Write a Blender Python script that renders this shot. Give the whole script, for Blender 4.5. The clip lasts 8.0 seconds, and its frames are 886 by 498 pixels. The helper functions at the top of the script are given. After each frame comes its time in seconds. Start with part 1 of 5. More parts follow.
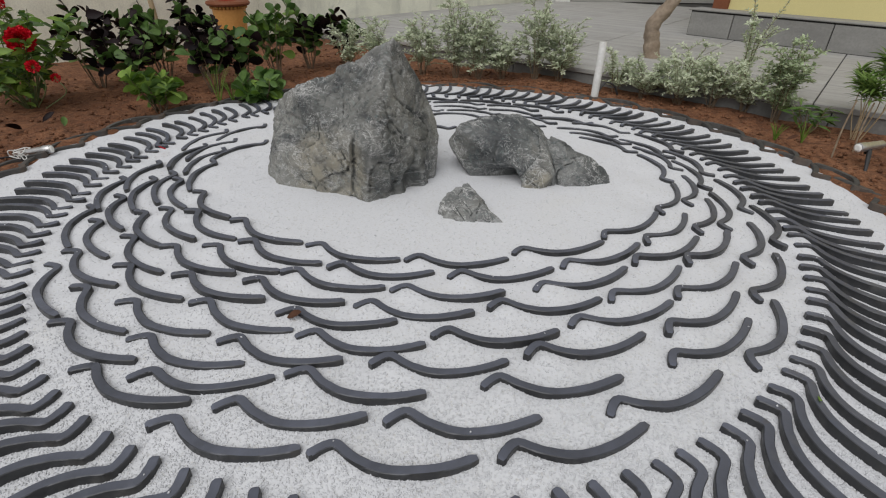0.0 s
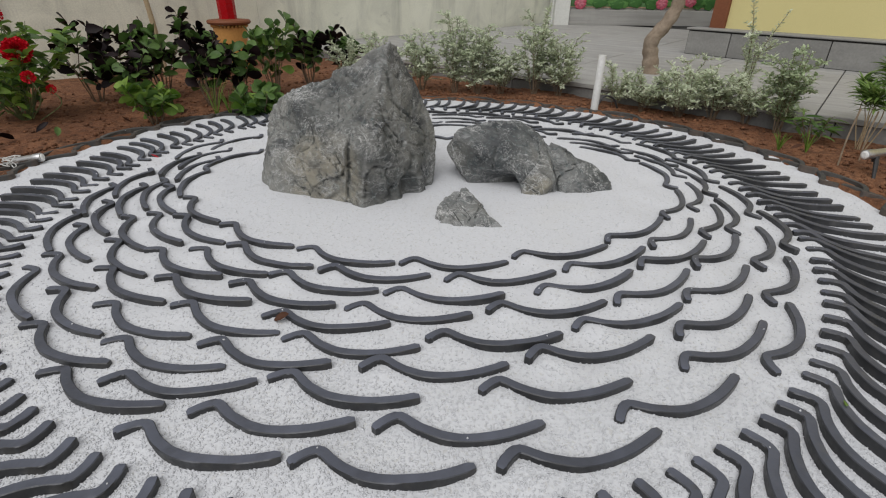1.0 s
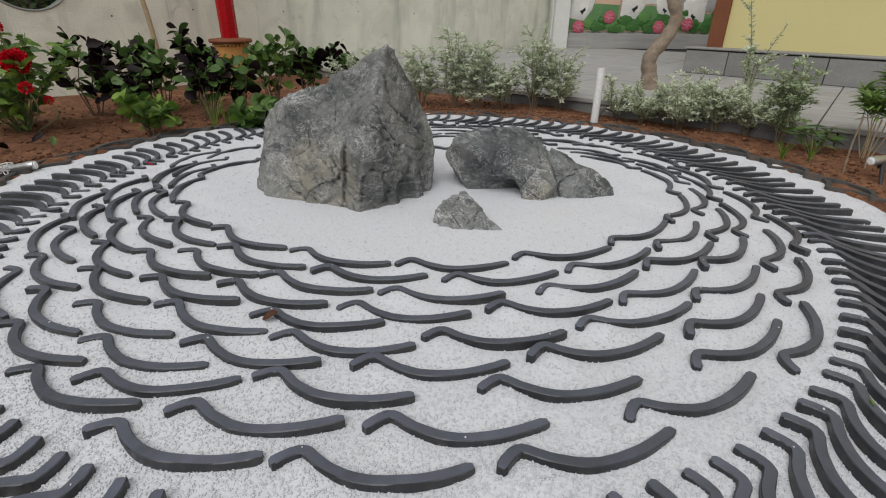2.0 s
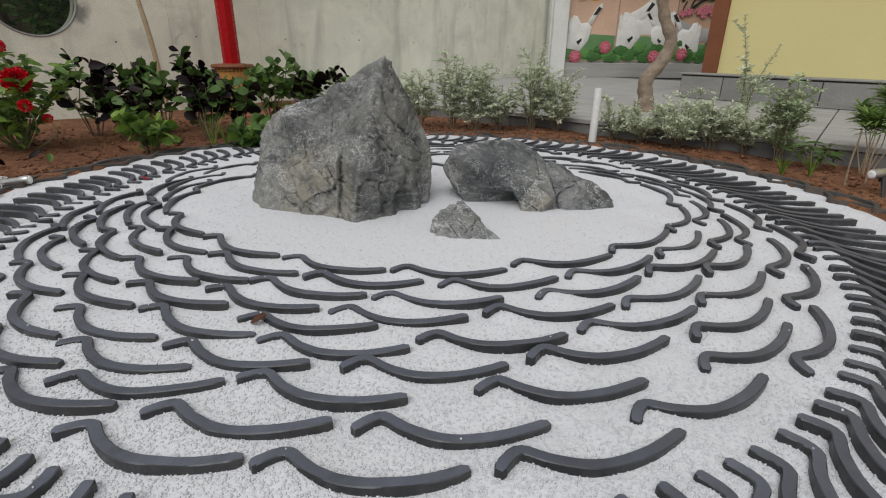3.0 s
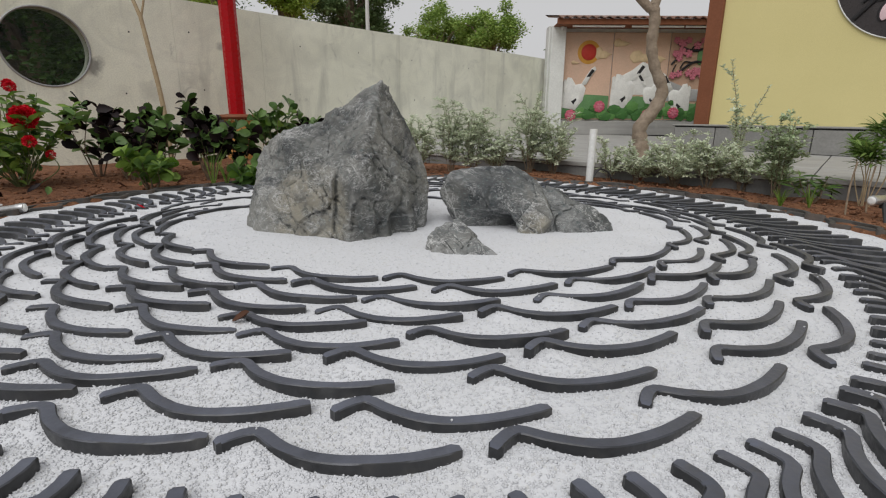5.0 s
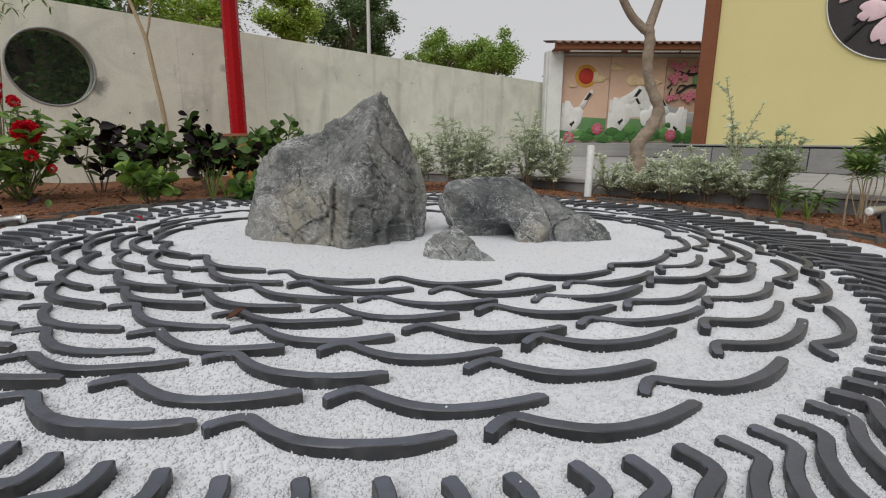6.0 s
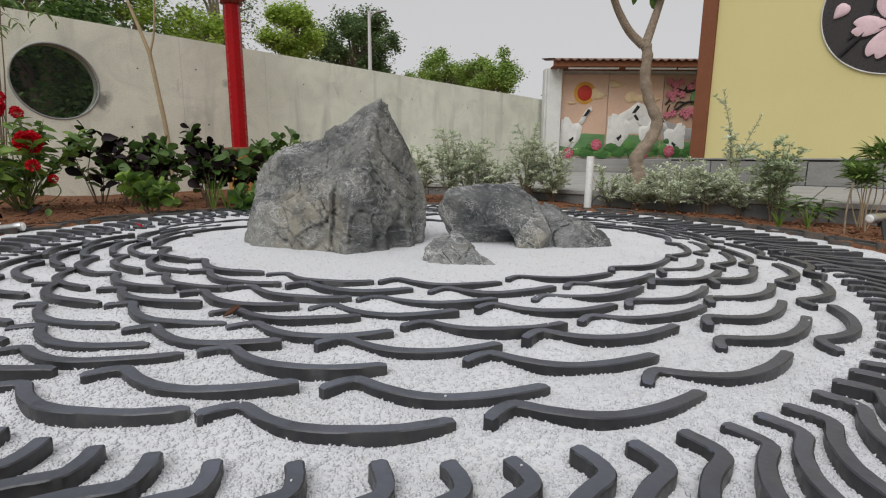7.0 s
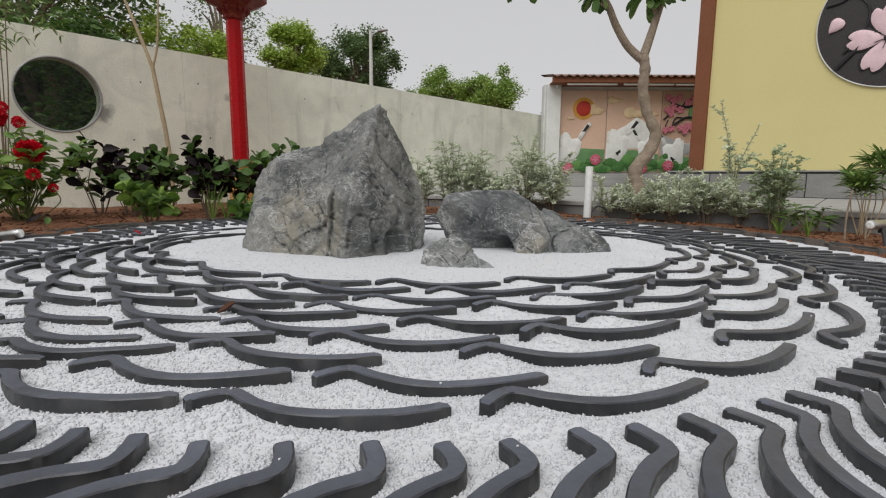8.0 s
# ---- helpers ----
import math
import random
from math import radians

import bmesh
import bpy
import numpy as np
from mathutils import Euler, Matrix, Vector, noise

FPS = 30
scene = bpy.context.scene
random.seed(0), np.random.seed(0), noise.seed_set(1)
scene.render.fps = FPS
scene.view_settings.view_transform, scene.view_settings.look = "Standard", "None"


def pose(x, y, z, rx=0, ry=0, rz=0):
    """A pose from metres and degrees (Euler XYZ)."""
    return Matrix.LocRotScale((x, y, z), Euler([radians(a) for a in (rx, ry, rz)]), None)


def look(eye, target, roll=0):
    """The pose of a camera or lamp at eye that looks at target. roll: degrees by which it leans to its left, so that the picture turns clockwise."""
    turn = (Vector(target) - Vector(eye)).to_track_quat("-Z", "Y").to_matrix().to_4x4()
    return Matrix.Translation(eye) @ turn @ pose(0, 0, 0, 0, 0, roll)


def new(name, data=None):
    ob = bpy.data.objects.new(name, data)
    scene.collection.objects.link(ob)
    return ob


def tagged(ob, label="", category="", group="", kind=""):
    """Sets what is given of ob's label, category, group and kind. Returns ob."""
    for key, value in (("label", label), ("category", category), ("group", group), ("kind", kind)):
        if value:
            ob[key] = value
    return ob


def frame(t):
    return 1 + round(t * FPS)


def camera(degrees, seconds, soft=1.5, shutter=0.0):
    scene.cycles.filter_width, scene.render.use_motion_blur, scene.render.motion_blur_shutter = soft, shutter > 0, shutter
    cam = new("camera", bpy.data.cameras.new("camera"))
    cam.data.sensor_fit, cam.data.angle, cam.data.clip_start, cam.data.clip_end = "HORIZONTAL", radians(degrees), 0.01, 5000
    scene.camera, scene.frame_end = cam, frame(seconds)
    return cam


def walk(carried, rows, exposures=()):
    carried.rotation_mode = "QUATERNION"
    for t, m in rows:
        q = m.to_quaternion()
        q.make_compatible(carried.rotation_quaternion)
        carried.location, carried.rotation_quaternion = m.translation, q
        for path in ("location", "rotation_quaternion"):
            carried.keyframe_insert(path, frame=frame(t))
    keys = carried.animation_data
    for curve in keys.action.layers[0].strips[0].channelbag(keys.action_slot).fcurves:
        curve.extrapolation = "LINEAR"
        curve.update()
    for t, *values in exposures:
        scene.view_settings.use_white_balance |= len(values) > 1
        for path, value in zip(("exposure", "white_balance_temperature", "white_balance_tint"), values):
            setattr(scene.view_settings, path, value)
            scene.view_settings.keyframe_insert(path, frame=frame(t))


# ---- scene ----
# camera: lowered from chest height to just over the tiles
LENS = 83.2
cam = camera(LENS, 8.0, 1.15)
ROWS = [
    (0.0, 0.0681, -1.7376, 0.8164, 0.001, -30.932, -0.851),
    (0.5, 0.0764, -1.7240, 0.7779, 0.134, -29.663, -0.781),
    (1.0, 0.0802, -1.7134, 0.7329, 0.141, -28.202, -0.743),
    (1.5, 0.0843, -1.7041, 0.6893, 0.219, -26.841, -0.685),
    (3.0, 0.0988, -1.6911, 0.5785, 0.306, -22.027, -0.545),
    (3.5, 0.1032, -1.6881, 0.5405, 0.342, -20.056, -0.496),
    (4.0, 0.1056, -1.6880, 0.4991, 0.383, -18.148, -0.463),
    (4.5, 0.1109, -1.6908, 0.4640, 0.451, -16.545, -0.446),
    (6.0, 0.1249, -1.7035, 0.3789, 0.535, -12.248, -0.423),
    (6.5, 0.1260, -1.7053, 0.3576, 0.539, -11.224, -0.394),
    (7.0, 0.1269, -1.7048, 0.3371, 0.579, -10.237, -0.397),
    (7.5, 0.1294, -1.7037, 0.3153, 0.598, -9.296, -0.405),
    (8.0, 0.1339, -1.7030, 0.2945, 0.656, -8.314, -0.369),
]


def gaze(x, y, z, yaw, pitch, roll):
    a, b = radians(yaw), radians(pitch)
    way = Vector((-math.sin(a) * math.cos(b), math.cos(a) * math.cos(b), math.sin(b)))
    return look((x, y, z), Vector((x, y, z)) + way, -roll)


walk(cam, [(t, gaze(*row)) for t, *row in ROWS], exposures=[(0.0, -0.15), (4.0, -0.11), (8.0, 0.0)])

# an overcast sky and a weak, wide sun
world = bpy.data.worlds.new("world")
scene.world = world
world.use_nodes = True
wn, wl = world.node_tree.nodes, world.node_tree.links
sky = wn.new("ShaderNodeTexSky")
sky.sky_type, sky.sun_disc = "NISHITA", False
sky.sun_elevation, sky.sun_rotation = radians(54), radians(204)
sky.dust_density, sky.air_density = 3.0, 1.0
grey = wn.new("ShaderNodeHueSaturation")
grey.inputs["Saturation"].default_value = 0.08
veil = wn.new("ShaderNodeMix")
veil.data_type = "RGBA"
veil.inputs["Factor"].default_value = 0.75
veil.inputs["B"].default_value = (6.66, 6.65, 6.76, 1)
wl.new(sky.outputs["Color"], grey.inputs["Color"])
wl.new(grey.outputs["Color"], veil.inputs["A"])
wl.new(veil.outputs["Result"], wn["Background"].inputs["Color"])
wn["Background"].inputs["Strength"].default_value = 0.1
sun = new("sun", bpy.data.lights.new("sun", "SUN"))
sun.data.energy, sun.data.angle, sun.data.color = 1.8, radians(50), (1.0, 0.985, 0.965)
sun.matrix_world = look((0, 0, 10), (3.0, 6.6, 0.0))


# ---- materials ----
def nodes_of(name):
    m = bpy.data.materials.new(name)
    m.use_nodes = True
    nt = m.node_tree
    return m, nt, nt.nodes["Principled BSDF"]


def blend_colours(nt, fac, a, b, mode="MIX"):
    n = nt.nodes.new("ShaderNodeMix")
    n.data_type, n.blend_type = "RGBA", mode
    for key, val in (("Factor", fac), ("A", a), ("B", b)):
        if isinstance(val, (int, float)):
            n.inputs[key].default_value = val
        elif isinstance(val, tuple):
            n.inputs[key].default_value = (*val[:3], 1)
        else:
            nt.links.new(val, n.inputs[key])
    return n.outputs["Result"]


def ramp(nt, fac, lo, hi, a=0.0, b=1.0):
    n = nt.nodes.new("ShaderNodeMapRange")
    n.inputs["From Min"].default_value, n.inputs["From Max"].default_value = lo, hi
    n.inputs["To Min"].default_value, n.inputs["To Max"].default_value = a, b
    nt.links.new(fac, n.inputs["Value"])
    return n.outputs["Result"]


def noisy(nt, scale, detail=4.0, where="Object", stretch=None, rough=0.55, distort=0.0):
    tc = nt.nodes.new("ShaderNodeTexCoord")
    co = tc.outputs[where]
    if stretch:
        mp = nt.nodes.new("ShaderNodeMapping")
        mp.inputs["Scale"].default_value = stretch
        nt.links.new(co, mp.inputs["Vector"])
        co = mp.outputs["Vector"]
    n = nt.nodes.new("ShaderNodeTexNoise")
    n.inputs["Scale"].default_value, n.inputs["Detail"].default_value = scale, detail
    n.inputs["Roughness"].default_value, n.inputs["Distortion"].default_value = rough, distort
    nt.links.new(co, n.inputs["Vector"])
    return n.outputs["Fac"]


def bump(nt, bsdf, height, strength=0.3, distance=0.01):
    b = nt.nodes.new("ShaderNodeBump")
    b.inputs["Strength"].default_value, b.inputs["Distance"].default_value = strength, distance
    nt.links.new(height, b.inputs["Height"])
    nt.links.new(b.outputs["Normal"], bsdf.inputs["Normal"])


def surface(name, c1, c2, scale=8.0, rough=0.7, relief=0.3, fine=60.0, metal=0.0, stain=None, stain_scale=2.0, stain_amount=0.5,
            jitter=0.0, island=0.0, stretch=None, depth=0.004, spec=0.5, translucent=0.0, top_light=None):
    """A weathered surface: two tones at one scale, an optional stain at another, fine relief."""
    m, nt, bs = nodes_of(name)
    f = ramp(nt, noisy(nt, scale, 5, stretch=stretch), 0.32, 0.68)
    col = blend_colours(nt, f, c1, c2)
    g = noisy(nt, fine, 4)
    col = blend_colours(nt, ramp(nt, g, 0.3, 0.7, 0.0, 0.35), col, tuple(0.6 * v for v in c1))
    if stain:
        s = ramp(nt, noisy(nt, stain_scale, 6, stretch=stretch, distort=0.4), 0.52, 0.72, 0.0, stain_amount)
        col = blend_colours(nt, s, col, stain)
    # light on upward faces put into the colour, broken up by noise
    if top_light:
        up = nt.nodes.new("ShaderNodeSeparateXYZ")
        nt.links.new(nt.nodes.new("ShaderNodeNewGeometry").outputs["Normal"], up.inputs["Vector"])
        lit_face = nt.nodes.new("ShaderNodeMath")
        lit_face.operation = "MULTIPLY"
        nt.links.new(ramp(nt, up.outputs["Z"], 0.6, 0.95), lit_face.inputs[0])
        nt.links.new(ramp(nt, noisy(nt, 17.0, 5), 0.3, 0.7, 0.45, 0.95), lit_face.inputs[1])
        col = blend_colours(nt, lit_face.outputs[0], col, top_light)
    if jitter or island:
        if jitter:
            src, amount = nt.nodes.new("ShaderNodeObjectInfo").outputs["Random"], jitter
        else:
            src, amount = nt.nodes.new("ShaderNodeNewGeometry").outputs["Random Per Island"], island
        v = nt.nodes.new("ShaderNodeHueSaturation")
        nt.links.new(ramp(nt, src, 0, 1, 1 - amount, 1 + amount), v.inputs["Value"])
        nt.links.new(col, v.inputs["Color"])
        col = v.outputs["Color"]
    nt.links.new(col, bs.inputs["Base Color"])
    nt.links.new(ramp(nt, g, 0.2, 0.8, max(rough - 0.12, 0.02), min(rough + 0.12, 1)), bs.inputs["Roughness"])
    bs.inputs["Metallic"].default_value = metal
    bs.inputs["Specular IOR Level"].default_value = spec
    if relief:
        bump(nt, bs, g, relief, depth)
    if translucent:
        tr = nt.nodes.new("ShaderNodeBsdfTranslucent")
        mix = nt.nodes.new("ShaderNodeMixShader")
        mix.inputs["Fac"].default_value = translucent
        nt.links.new(col, tr.inputs["Color"])
        nt.links.new(bs.outputs["BSDF"], mix.inputs[1])
        nt.links.new(tr.outputs["BSDF"], mix.inputs[2])
        nt.links.new(mix.outputs["Shader"], nt.nodes["Material Output"].inputs["Surface"])
    return m


def rock_material(name, pale, dark, vein=1.0):
    m, nt, bs = nodes_of(name)
    geo = nt.nodes.new("ShaderNodeNewGeometry")
    tc = nt.nodes.new("ShaderNodeTexCoord")

    def bedding(scale, long, detail=7, distort=1.0, turn=(0.2, -1.05, 0.3)):
        """Noise drawn out along the tilted layers of the stone."""
        mp = nt.nodes.new("ShaderNodeMapping")
        mp.inputs["Rotation"].default_value = turn
        mp.inputs["Scale"].default_value = (1.0, 1.0, long)
        nt.links.new(tc.outputs["Object"], mp.inputs["Vector"])
        n = nt.nodes.new("ShaderNodeTexNoise")
        n.inputs["Scale"].default_value, n.inputs["Detail"].default_value = scale, detail
        n.inputs["Roughness"].default_value, n.inputs["Distortion"].default_value = 0.66, distort
        nt.links.new(mp.outputs["Vector"], n.inputs["Vector"])
        return n.outputs["Fac"]

    def times(a, b):
        mul = nt.nodes.new("ShaderNodeMath")
        mul.operation = "MULTIPLY"
        nt.links.new(a, mul.inputs[0])
        nt.links.new(b, mul.inputs[1])
        return mul.outputs[0]

    col = blend_colours(nt, ramp(nt, noisy(nt, 3.2, 6, distort=0.6), 0.38, 0.62), dark, pale)
    col = blend_colours(nt, ramp(nt, bedding(4.0, 1.7), 0.50, 0.60, 0.0, 0.8), col, (0.044, 0.047, 0.052))
    col = blend_colours(nt, ramp(nt, bedding(12.0, 2.4, turn=(0.5, -1.2, 0.0)), 0.56, 0.63, 0.0, 0.45 * vein), col, (0.38, 0.39, 0.39))
    # buff weathering on two patches and thinly all over
    col = blend_colours(nt, ramp(nt, noisy(nt, 4.0, 6, distort=0.5), 0.56, 0.70, 0.0, 0.35), col, (0.20, 0.188, 0.158))
    for spot_at, radius in (((-0.36, -0.02, 0.09), 0.19), ((0.43, 0.05, 0.03), 0.075)):
        d = nt.nodes.new("ShaderNodeVectorMath")
        d.operation = "DISTANCE"
        d.inputs[1].default_value = spot_at
        nt.links.new(tc.outputs["Object"], d.inputs[0])
        near = ramp(nt, d.outputs["Value"], radius * 0.65, radius, 1.0, 0.0)
        grit = ramp(nt, noisy(nt, 13.0, 8, rough=0.7), 0.36, 0.58, 0.1, 0.75)
        col = blend_colours(nt, times(near, grit), col, (0.30, 0.275, 0.215))
    grain = noisy(nt, 75.0, 7, rough=0.75)
    col = blend_colours(nt, ramp(nt, grain, 0.54, 0.66, 0.0, 0.25), col, (0.30, 0.40, 0.39))
    col = blend_colours(nt, ramp(nt, noisy(nt, 34.0, 6, rough=0.72), 0.54, 0.62, 0.0, 0.5), col, (0.028, 0.042, 0.046))
    # pale mineral veins: thin, broken, warped
    for scale, width, amount, long in ((3.5, 0.009, 1.0, 1.4), (7.0, 0.012, 0.95, 1.8), (15.0, 0.015, 0.8, 1.6), (5.5, 0.010, 1.0, 0.6), (24.0, 0.018, 0.7, 1.2)):
        lev = nt.nodes.new("ShaderNodeMath")
        lev.operation = "SUBTRACT"
        lev.inputs[1].default_value = 0.5
        nt.links.new(bedding(scale, long, 8.0, 1.6), lev.inputs[0])
        ab = nt.nodes.new("ShaderNodeMath")
        ab.operation = "ABSOLUTE"
        nt.links.new(lev.outputs[0], ab.inputs[0])
        line = ramp(nt, ab.outputs[0], 0.0, width, 1.0, 0.0)
        patch = ramp(nt, noisy(nt, scale * 0.7, 3, rough=0.6), 0.50, 0.62, 0.0, amount * vein)
        col = blend_colours(nt, times(line, patch), col, (0.56, 0.56, 0.55))
    # paler on raised edges
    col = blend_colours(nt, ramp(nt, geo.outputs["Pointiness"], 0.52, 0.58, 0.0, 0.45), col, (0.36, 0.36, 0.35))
    # shade of cracks and hollows painted into the stone colour
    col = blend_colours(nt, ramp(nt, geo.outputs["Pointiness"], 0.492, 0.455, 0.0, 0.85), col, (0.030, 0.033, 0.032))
    nt.links.new(col, bs.inputs["Base Color"])
    bs.inputs["Roughness"].default_value = 0.6
    bs.inputs["Specular IOR Level"].default_value = 0.3
    rel = nt.nodes.new("ShaderNodeMath")
    rel.operation = "MULTIPLY_ADD"
    rel.inputs[1].default_value = 0.4
    nt.links.new(grain, rel.inputs[0])
    nt.links.new(bedding(26.0, 2.2, 8), rel.inputs[2])
    bump(nt, bs, rel.outputs[0], 0.75, 0.006)
    return m


def gravel_bed_material():
    m, nt, bs = nodes_of("white_gravel")
    tc = nt.nodes.new("ShaderNodeTexCoord")
    vo = nt.nodes.new("ShaderNodeTexVoronoi")
    vo.inputs["Scale"].default_value = 190.0
    nt.links.new(tc.outputs["Object"], vo.inputs["Vector"])
    sep = nt.nodes.new("ShaderNodeSeparateColor")
    nt.links.new(vo.outputs["Color"], sep.inputs["Color"])
    col = blend_colours(nt, sep.outputs["Red"], (0.575, 0.585, 0.61), (0.61, 0.62, 0.645))
    col = blend_colours(nt, ramp(nt, sep.outputs["Green"], 0.93, 0.97), col, (0.53, 0.53, 0.53))
    col = blend_colours(nt, ramp(nt, noisy(nt, 3.0, 5), 0.58, 0.78, 0.0, 0.3), col, (0.58, 0.57, 0.54))
    nt.links.new(col, bs.inputs["Base Color"])
    bs.inputs["Roughness"].default_value = 0.8
    inv = ramp(nt, vo.outputs["Distance"], 0.0, 0.6, 1.0, 0.0)
    bump(nt, bs, inv, 0.3, 0.002)
    return m


def soil_material():
    m, nt, bs = nodes_of("red_soil")
    f = ramp(nt, noisy(nt, 3.0, 6), 0.35, 0.65)
    col = blend_colours(nt, f, (0.145, 0.062, 0.032), (0.28, 0.132, 0.070))
    col = blend_colours(nt, ramp(nt, noisy(nt, 26.0, 7, rough=0.75), 0.44, 0.60, 0.0, 0.9), col, (0.085, 0.040, 0.024))
    col = blend_colours(nt, ramp(nt, noisy(nt, 130.0, 3), 0.58, 0.68, 0.0, 0.7), col, (0.34, 0.19, 0.11))
    nt.links.new(col, bs.inputs["Base Color"])
    bs.inputs["Roughness"].default_value = 0.95
    bs.inputs["Specular IOR Level"].default_value = 0.2
    bump(nt, bs, noisy(nt, 60.0, 8, rough=0.75), 0.8, 0.012)
    return m


def concrete_material(name, c1, c2, streak=(0.16, 0.16, 0.155), amount=0.55, stains=(), grain=0.0):
    m, nt, bs = nodes_of(name)
    col = blend_colours(nt, ramp(nt, noisy(nt, 1.4, 6), 0.35, 0.65), c1, c2)
    st = ramp(nt, noisy(nt, 4.5, 6, stretch=(1, 1, 0.16), distort=0.5), 0.55, 0.75, 0.0, amount)
    col = blend_colours(nt, st, col, streak)
    blot = ramp(nt, noisy(nt, 5.0, 7, rough=0.7, distort=0.8), 0.60, 0.72, 0.0, amount * 0.8)
    col = blend_colours(nt, blot, col, tuple(0.7 * v for v in streak))
    cloudy = ramp(nt, noisy(nt, 2.6, 7, rough=0.62, distort=1.0), 0.44, 0.66, 0.0, amount * 0.55)
    col = blend_colours(nt, cloudy, col, tuple(1.15 * v for v in streak))
    for spot_at, radius, deep in stains:
        d = nt.nodes.new("ShaderNodeVectorMath")
        d.operation = "DISTANCE"
        d.inputs[1].default_value = spot_at
        tc = nt.nodes.new("ShaderNodeTexCoord")
        nt.links.new(tc.outputs["Object"], d.inputs[0])
        wob = nt.nodes.new("ShaderNodeMath")
        wob.operation = "MULTIPLY_ADD"
        wob.inputs[1].default_value = 2.2 * radius
        nt.links.new(noisy(nt, 11.0, 7, rough=0.65), wob.inputs[0])
        nt.links.new(d.outputs["Value"], wob.inputs[2])
        col = blend_colours(nt, ramp(nt, wob.outputs[0], 1.5 * radius, 2.2 * radius, deep, 0.0), col, (0.17, 0.17, 0.16))
    if grain:
        rib = ramp(nt, noisy(nt, 22.0, 4, stretch=(0.05, 1, 1)), 0.42, 0.62, 0.0, grain)
        col = blend_colours(nt, rib, col, streak)
    pale = ramp(nt, noisy(nt, 9.0, 7, rough=0.7), 0.58, 0.7, 0.0, 0.3)
    col = blend_colours(nt, pale, col, (0.55, 0.54, 0.51))
    g = noisy(nt, 90.0, 4)
    col = blend_colours(nt, ramp(nt, g, 0.35, 0.7, 0.0, 0.2), col, (0.22, 0.22, 0.21))
    nt.links.new(col, bs.inputs["Base Color"])
    bs.inputs["Roughness"].default_value = 0.85
    bump(nt, bs, g, 0.25, 0.004)
    return m


def leaf_material(name, dark, light, rough=0.4, glow=0.25, edge=None, spec=0.22):
    m, nt, bs = nodes_of(name)
    rnd = nt.nodes.new("ShaderNodeNewGeometry").outputs["Random Per Island"]
    col = blend_colours(nt, rnd, dark, light)
    col = blend_colours(nt, ramp(nt, noisy(nt, 30.0, 4), 0.35, 0.7, 0.0, 0.5), col, tuple(0.55 * v for v in dark))
    if edge:
        col = blend_colours(nt, ramp(nt, noisy(nt, 120.0, 3), 0.52, 0.60, 0.0, 0.85), col, edge)
    nt.links.new(col, bs.inputs["Base Color"])
    bs.inputs["Roughness"].default_value = rough
    bs.inputs["Specular IOR Level"].default_value = spec
    tr = nt.nodes.new("ShaderNodeBsdfTranslucent")
    mix = nt.nodes.new("ShaderNodeMixShader")
    mix.inputs["Fac"].default_value = glow
    nt.links.new(col, tr.inputs["Color"])
    nt.links.new(bs.outputs["BSDF"], mix.inputs[1])
    nt.links.new(tr.outputs["BSDF"], mix.inputs[2])
    nt.links.new(mix.outputs["Shader"], nt.nodes["Material Output"].inputs["Surface"])
    return m


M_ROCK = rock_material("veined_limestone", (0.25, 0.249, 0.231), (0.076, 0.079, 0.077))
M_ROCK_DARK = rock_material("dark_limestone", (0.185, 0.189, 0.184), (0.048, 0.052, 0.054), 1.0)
M_GRAVEL = gravel_bed_material()
M_SOIL = soil_material()
M_CHIP = surface("marble_chips", (0.60, 0.61, 0.635), (0.645, 0.655, 0.68), scale=30, rough=0.7, relief=0, island=0.05, spec=0.3)
# the tile tops carry painted sky light: a paler, bluer tone
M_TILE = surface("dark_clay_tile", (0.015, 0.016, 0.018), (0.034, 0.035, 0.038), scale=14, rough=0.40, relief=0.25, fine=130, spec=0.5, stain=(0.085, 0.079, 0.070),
                 stain_scale=9, stain_amount=0.55, jitter=0.16, depth=0.002, top_light=(0.098, 0.107, 0.140))
M_RIM = surface("weathered_clay_tile", (0.052, 0.051, 0.050), (0.092, 0.087, 0.081), scale=11, rough=0.7, relief=0.4, fine=110, stain=(0.14, 0.085, 0.055),
                stain_scale=6, stain_amount=0.5, jitter=0.2, depth=0.003, spec=0.25)
M_WALL = concrete_material("board_cast_concrete", (0.80, 0.805, 0.685), (0.92, 0.925, 0.795), (0.41, 0.415, 0.37), 0.62, (((-1.50, 0, 0.80), 0.085, 0.8), ((-1.1, 0, 0.62), 0.10, 0.22), ((-2.6, 0, 0.75), 0.22, 0.35), ((-0.72, 0, 0.75), 0.10, 0.25), ((-0.42, 0, 1.05), 0.05, 0.5)))
M_PAVE = concrete_material("pale_paving_stone", (0.33, 0.325, 0.315), (0.39, 0.385, 0.37), (0.24, 0.235, 0.225), 0.45, grain=0.5)
M_KERB = surface("grey_kerb_stone", (0.15, 0.15, 0.148), (0.22, 0.218, 0.21), scale=5, rough=0.85, relief=0.4, stain=(0.09, 0.085, 0.075), stain_scale=4, jitter=0.12)
M_PLINTH = surface("grey_stone_cladding", (0.225, 0.222, 0.212), (0.29, 0.287, 0.272), scale=3, rough=0.75, relief=0.2, stain=(0.17, 0.168, 0.16), stain_scale=2.5, stretch=(1, 1, 3), jitter=0.08)
M_GAP = surface("dark_joint", (0.035, 0.034, 0.032), (0.05, 0.048, 0.045), rough=0.95)
M_YELLOW = surface("yellow_render", (0.69, 0.615, 0.295), (0.72, 0.64, 0.315), scale=1.5, rough=0.85, relief=0.06, fine=240, stain=(0.65, 0.58, 0.28), stain_scale=1.2, stain_amount=0.3, spec=0.2)
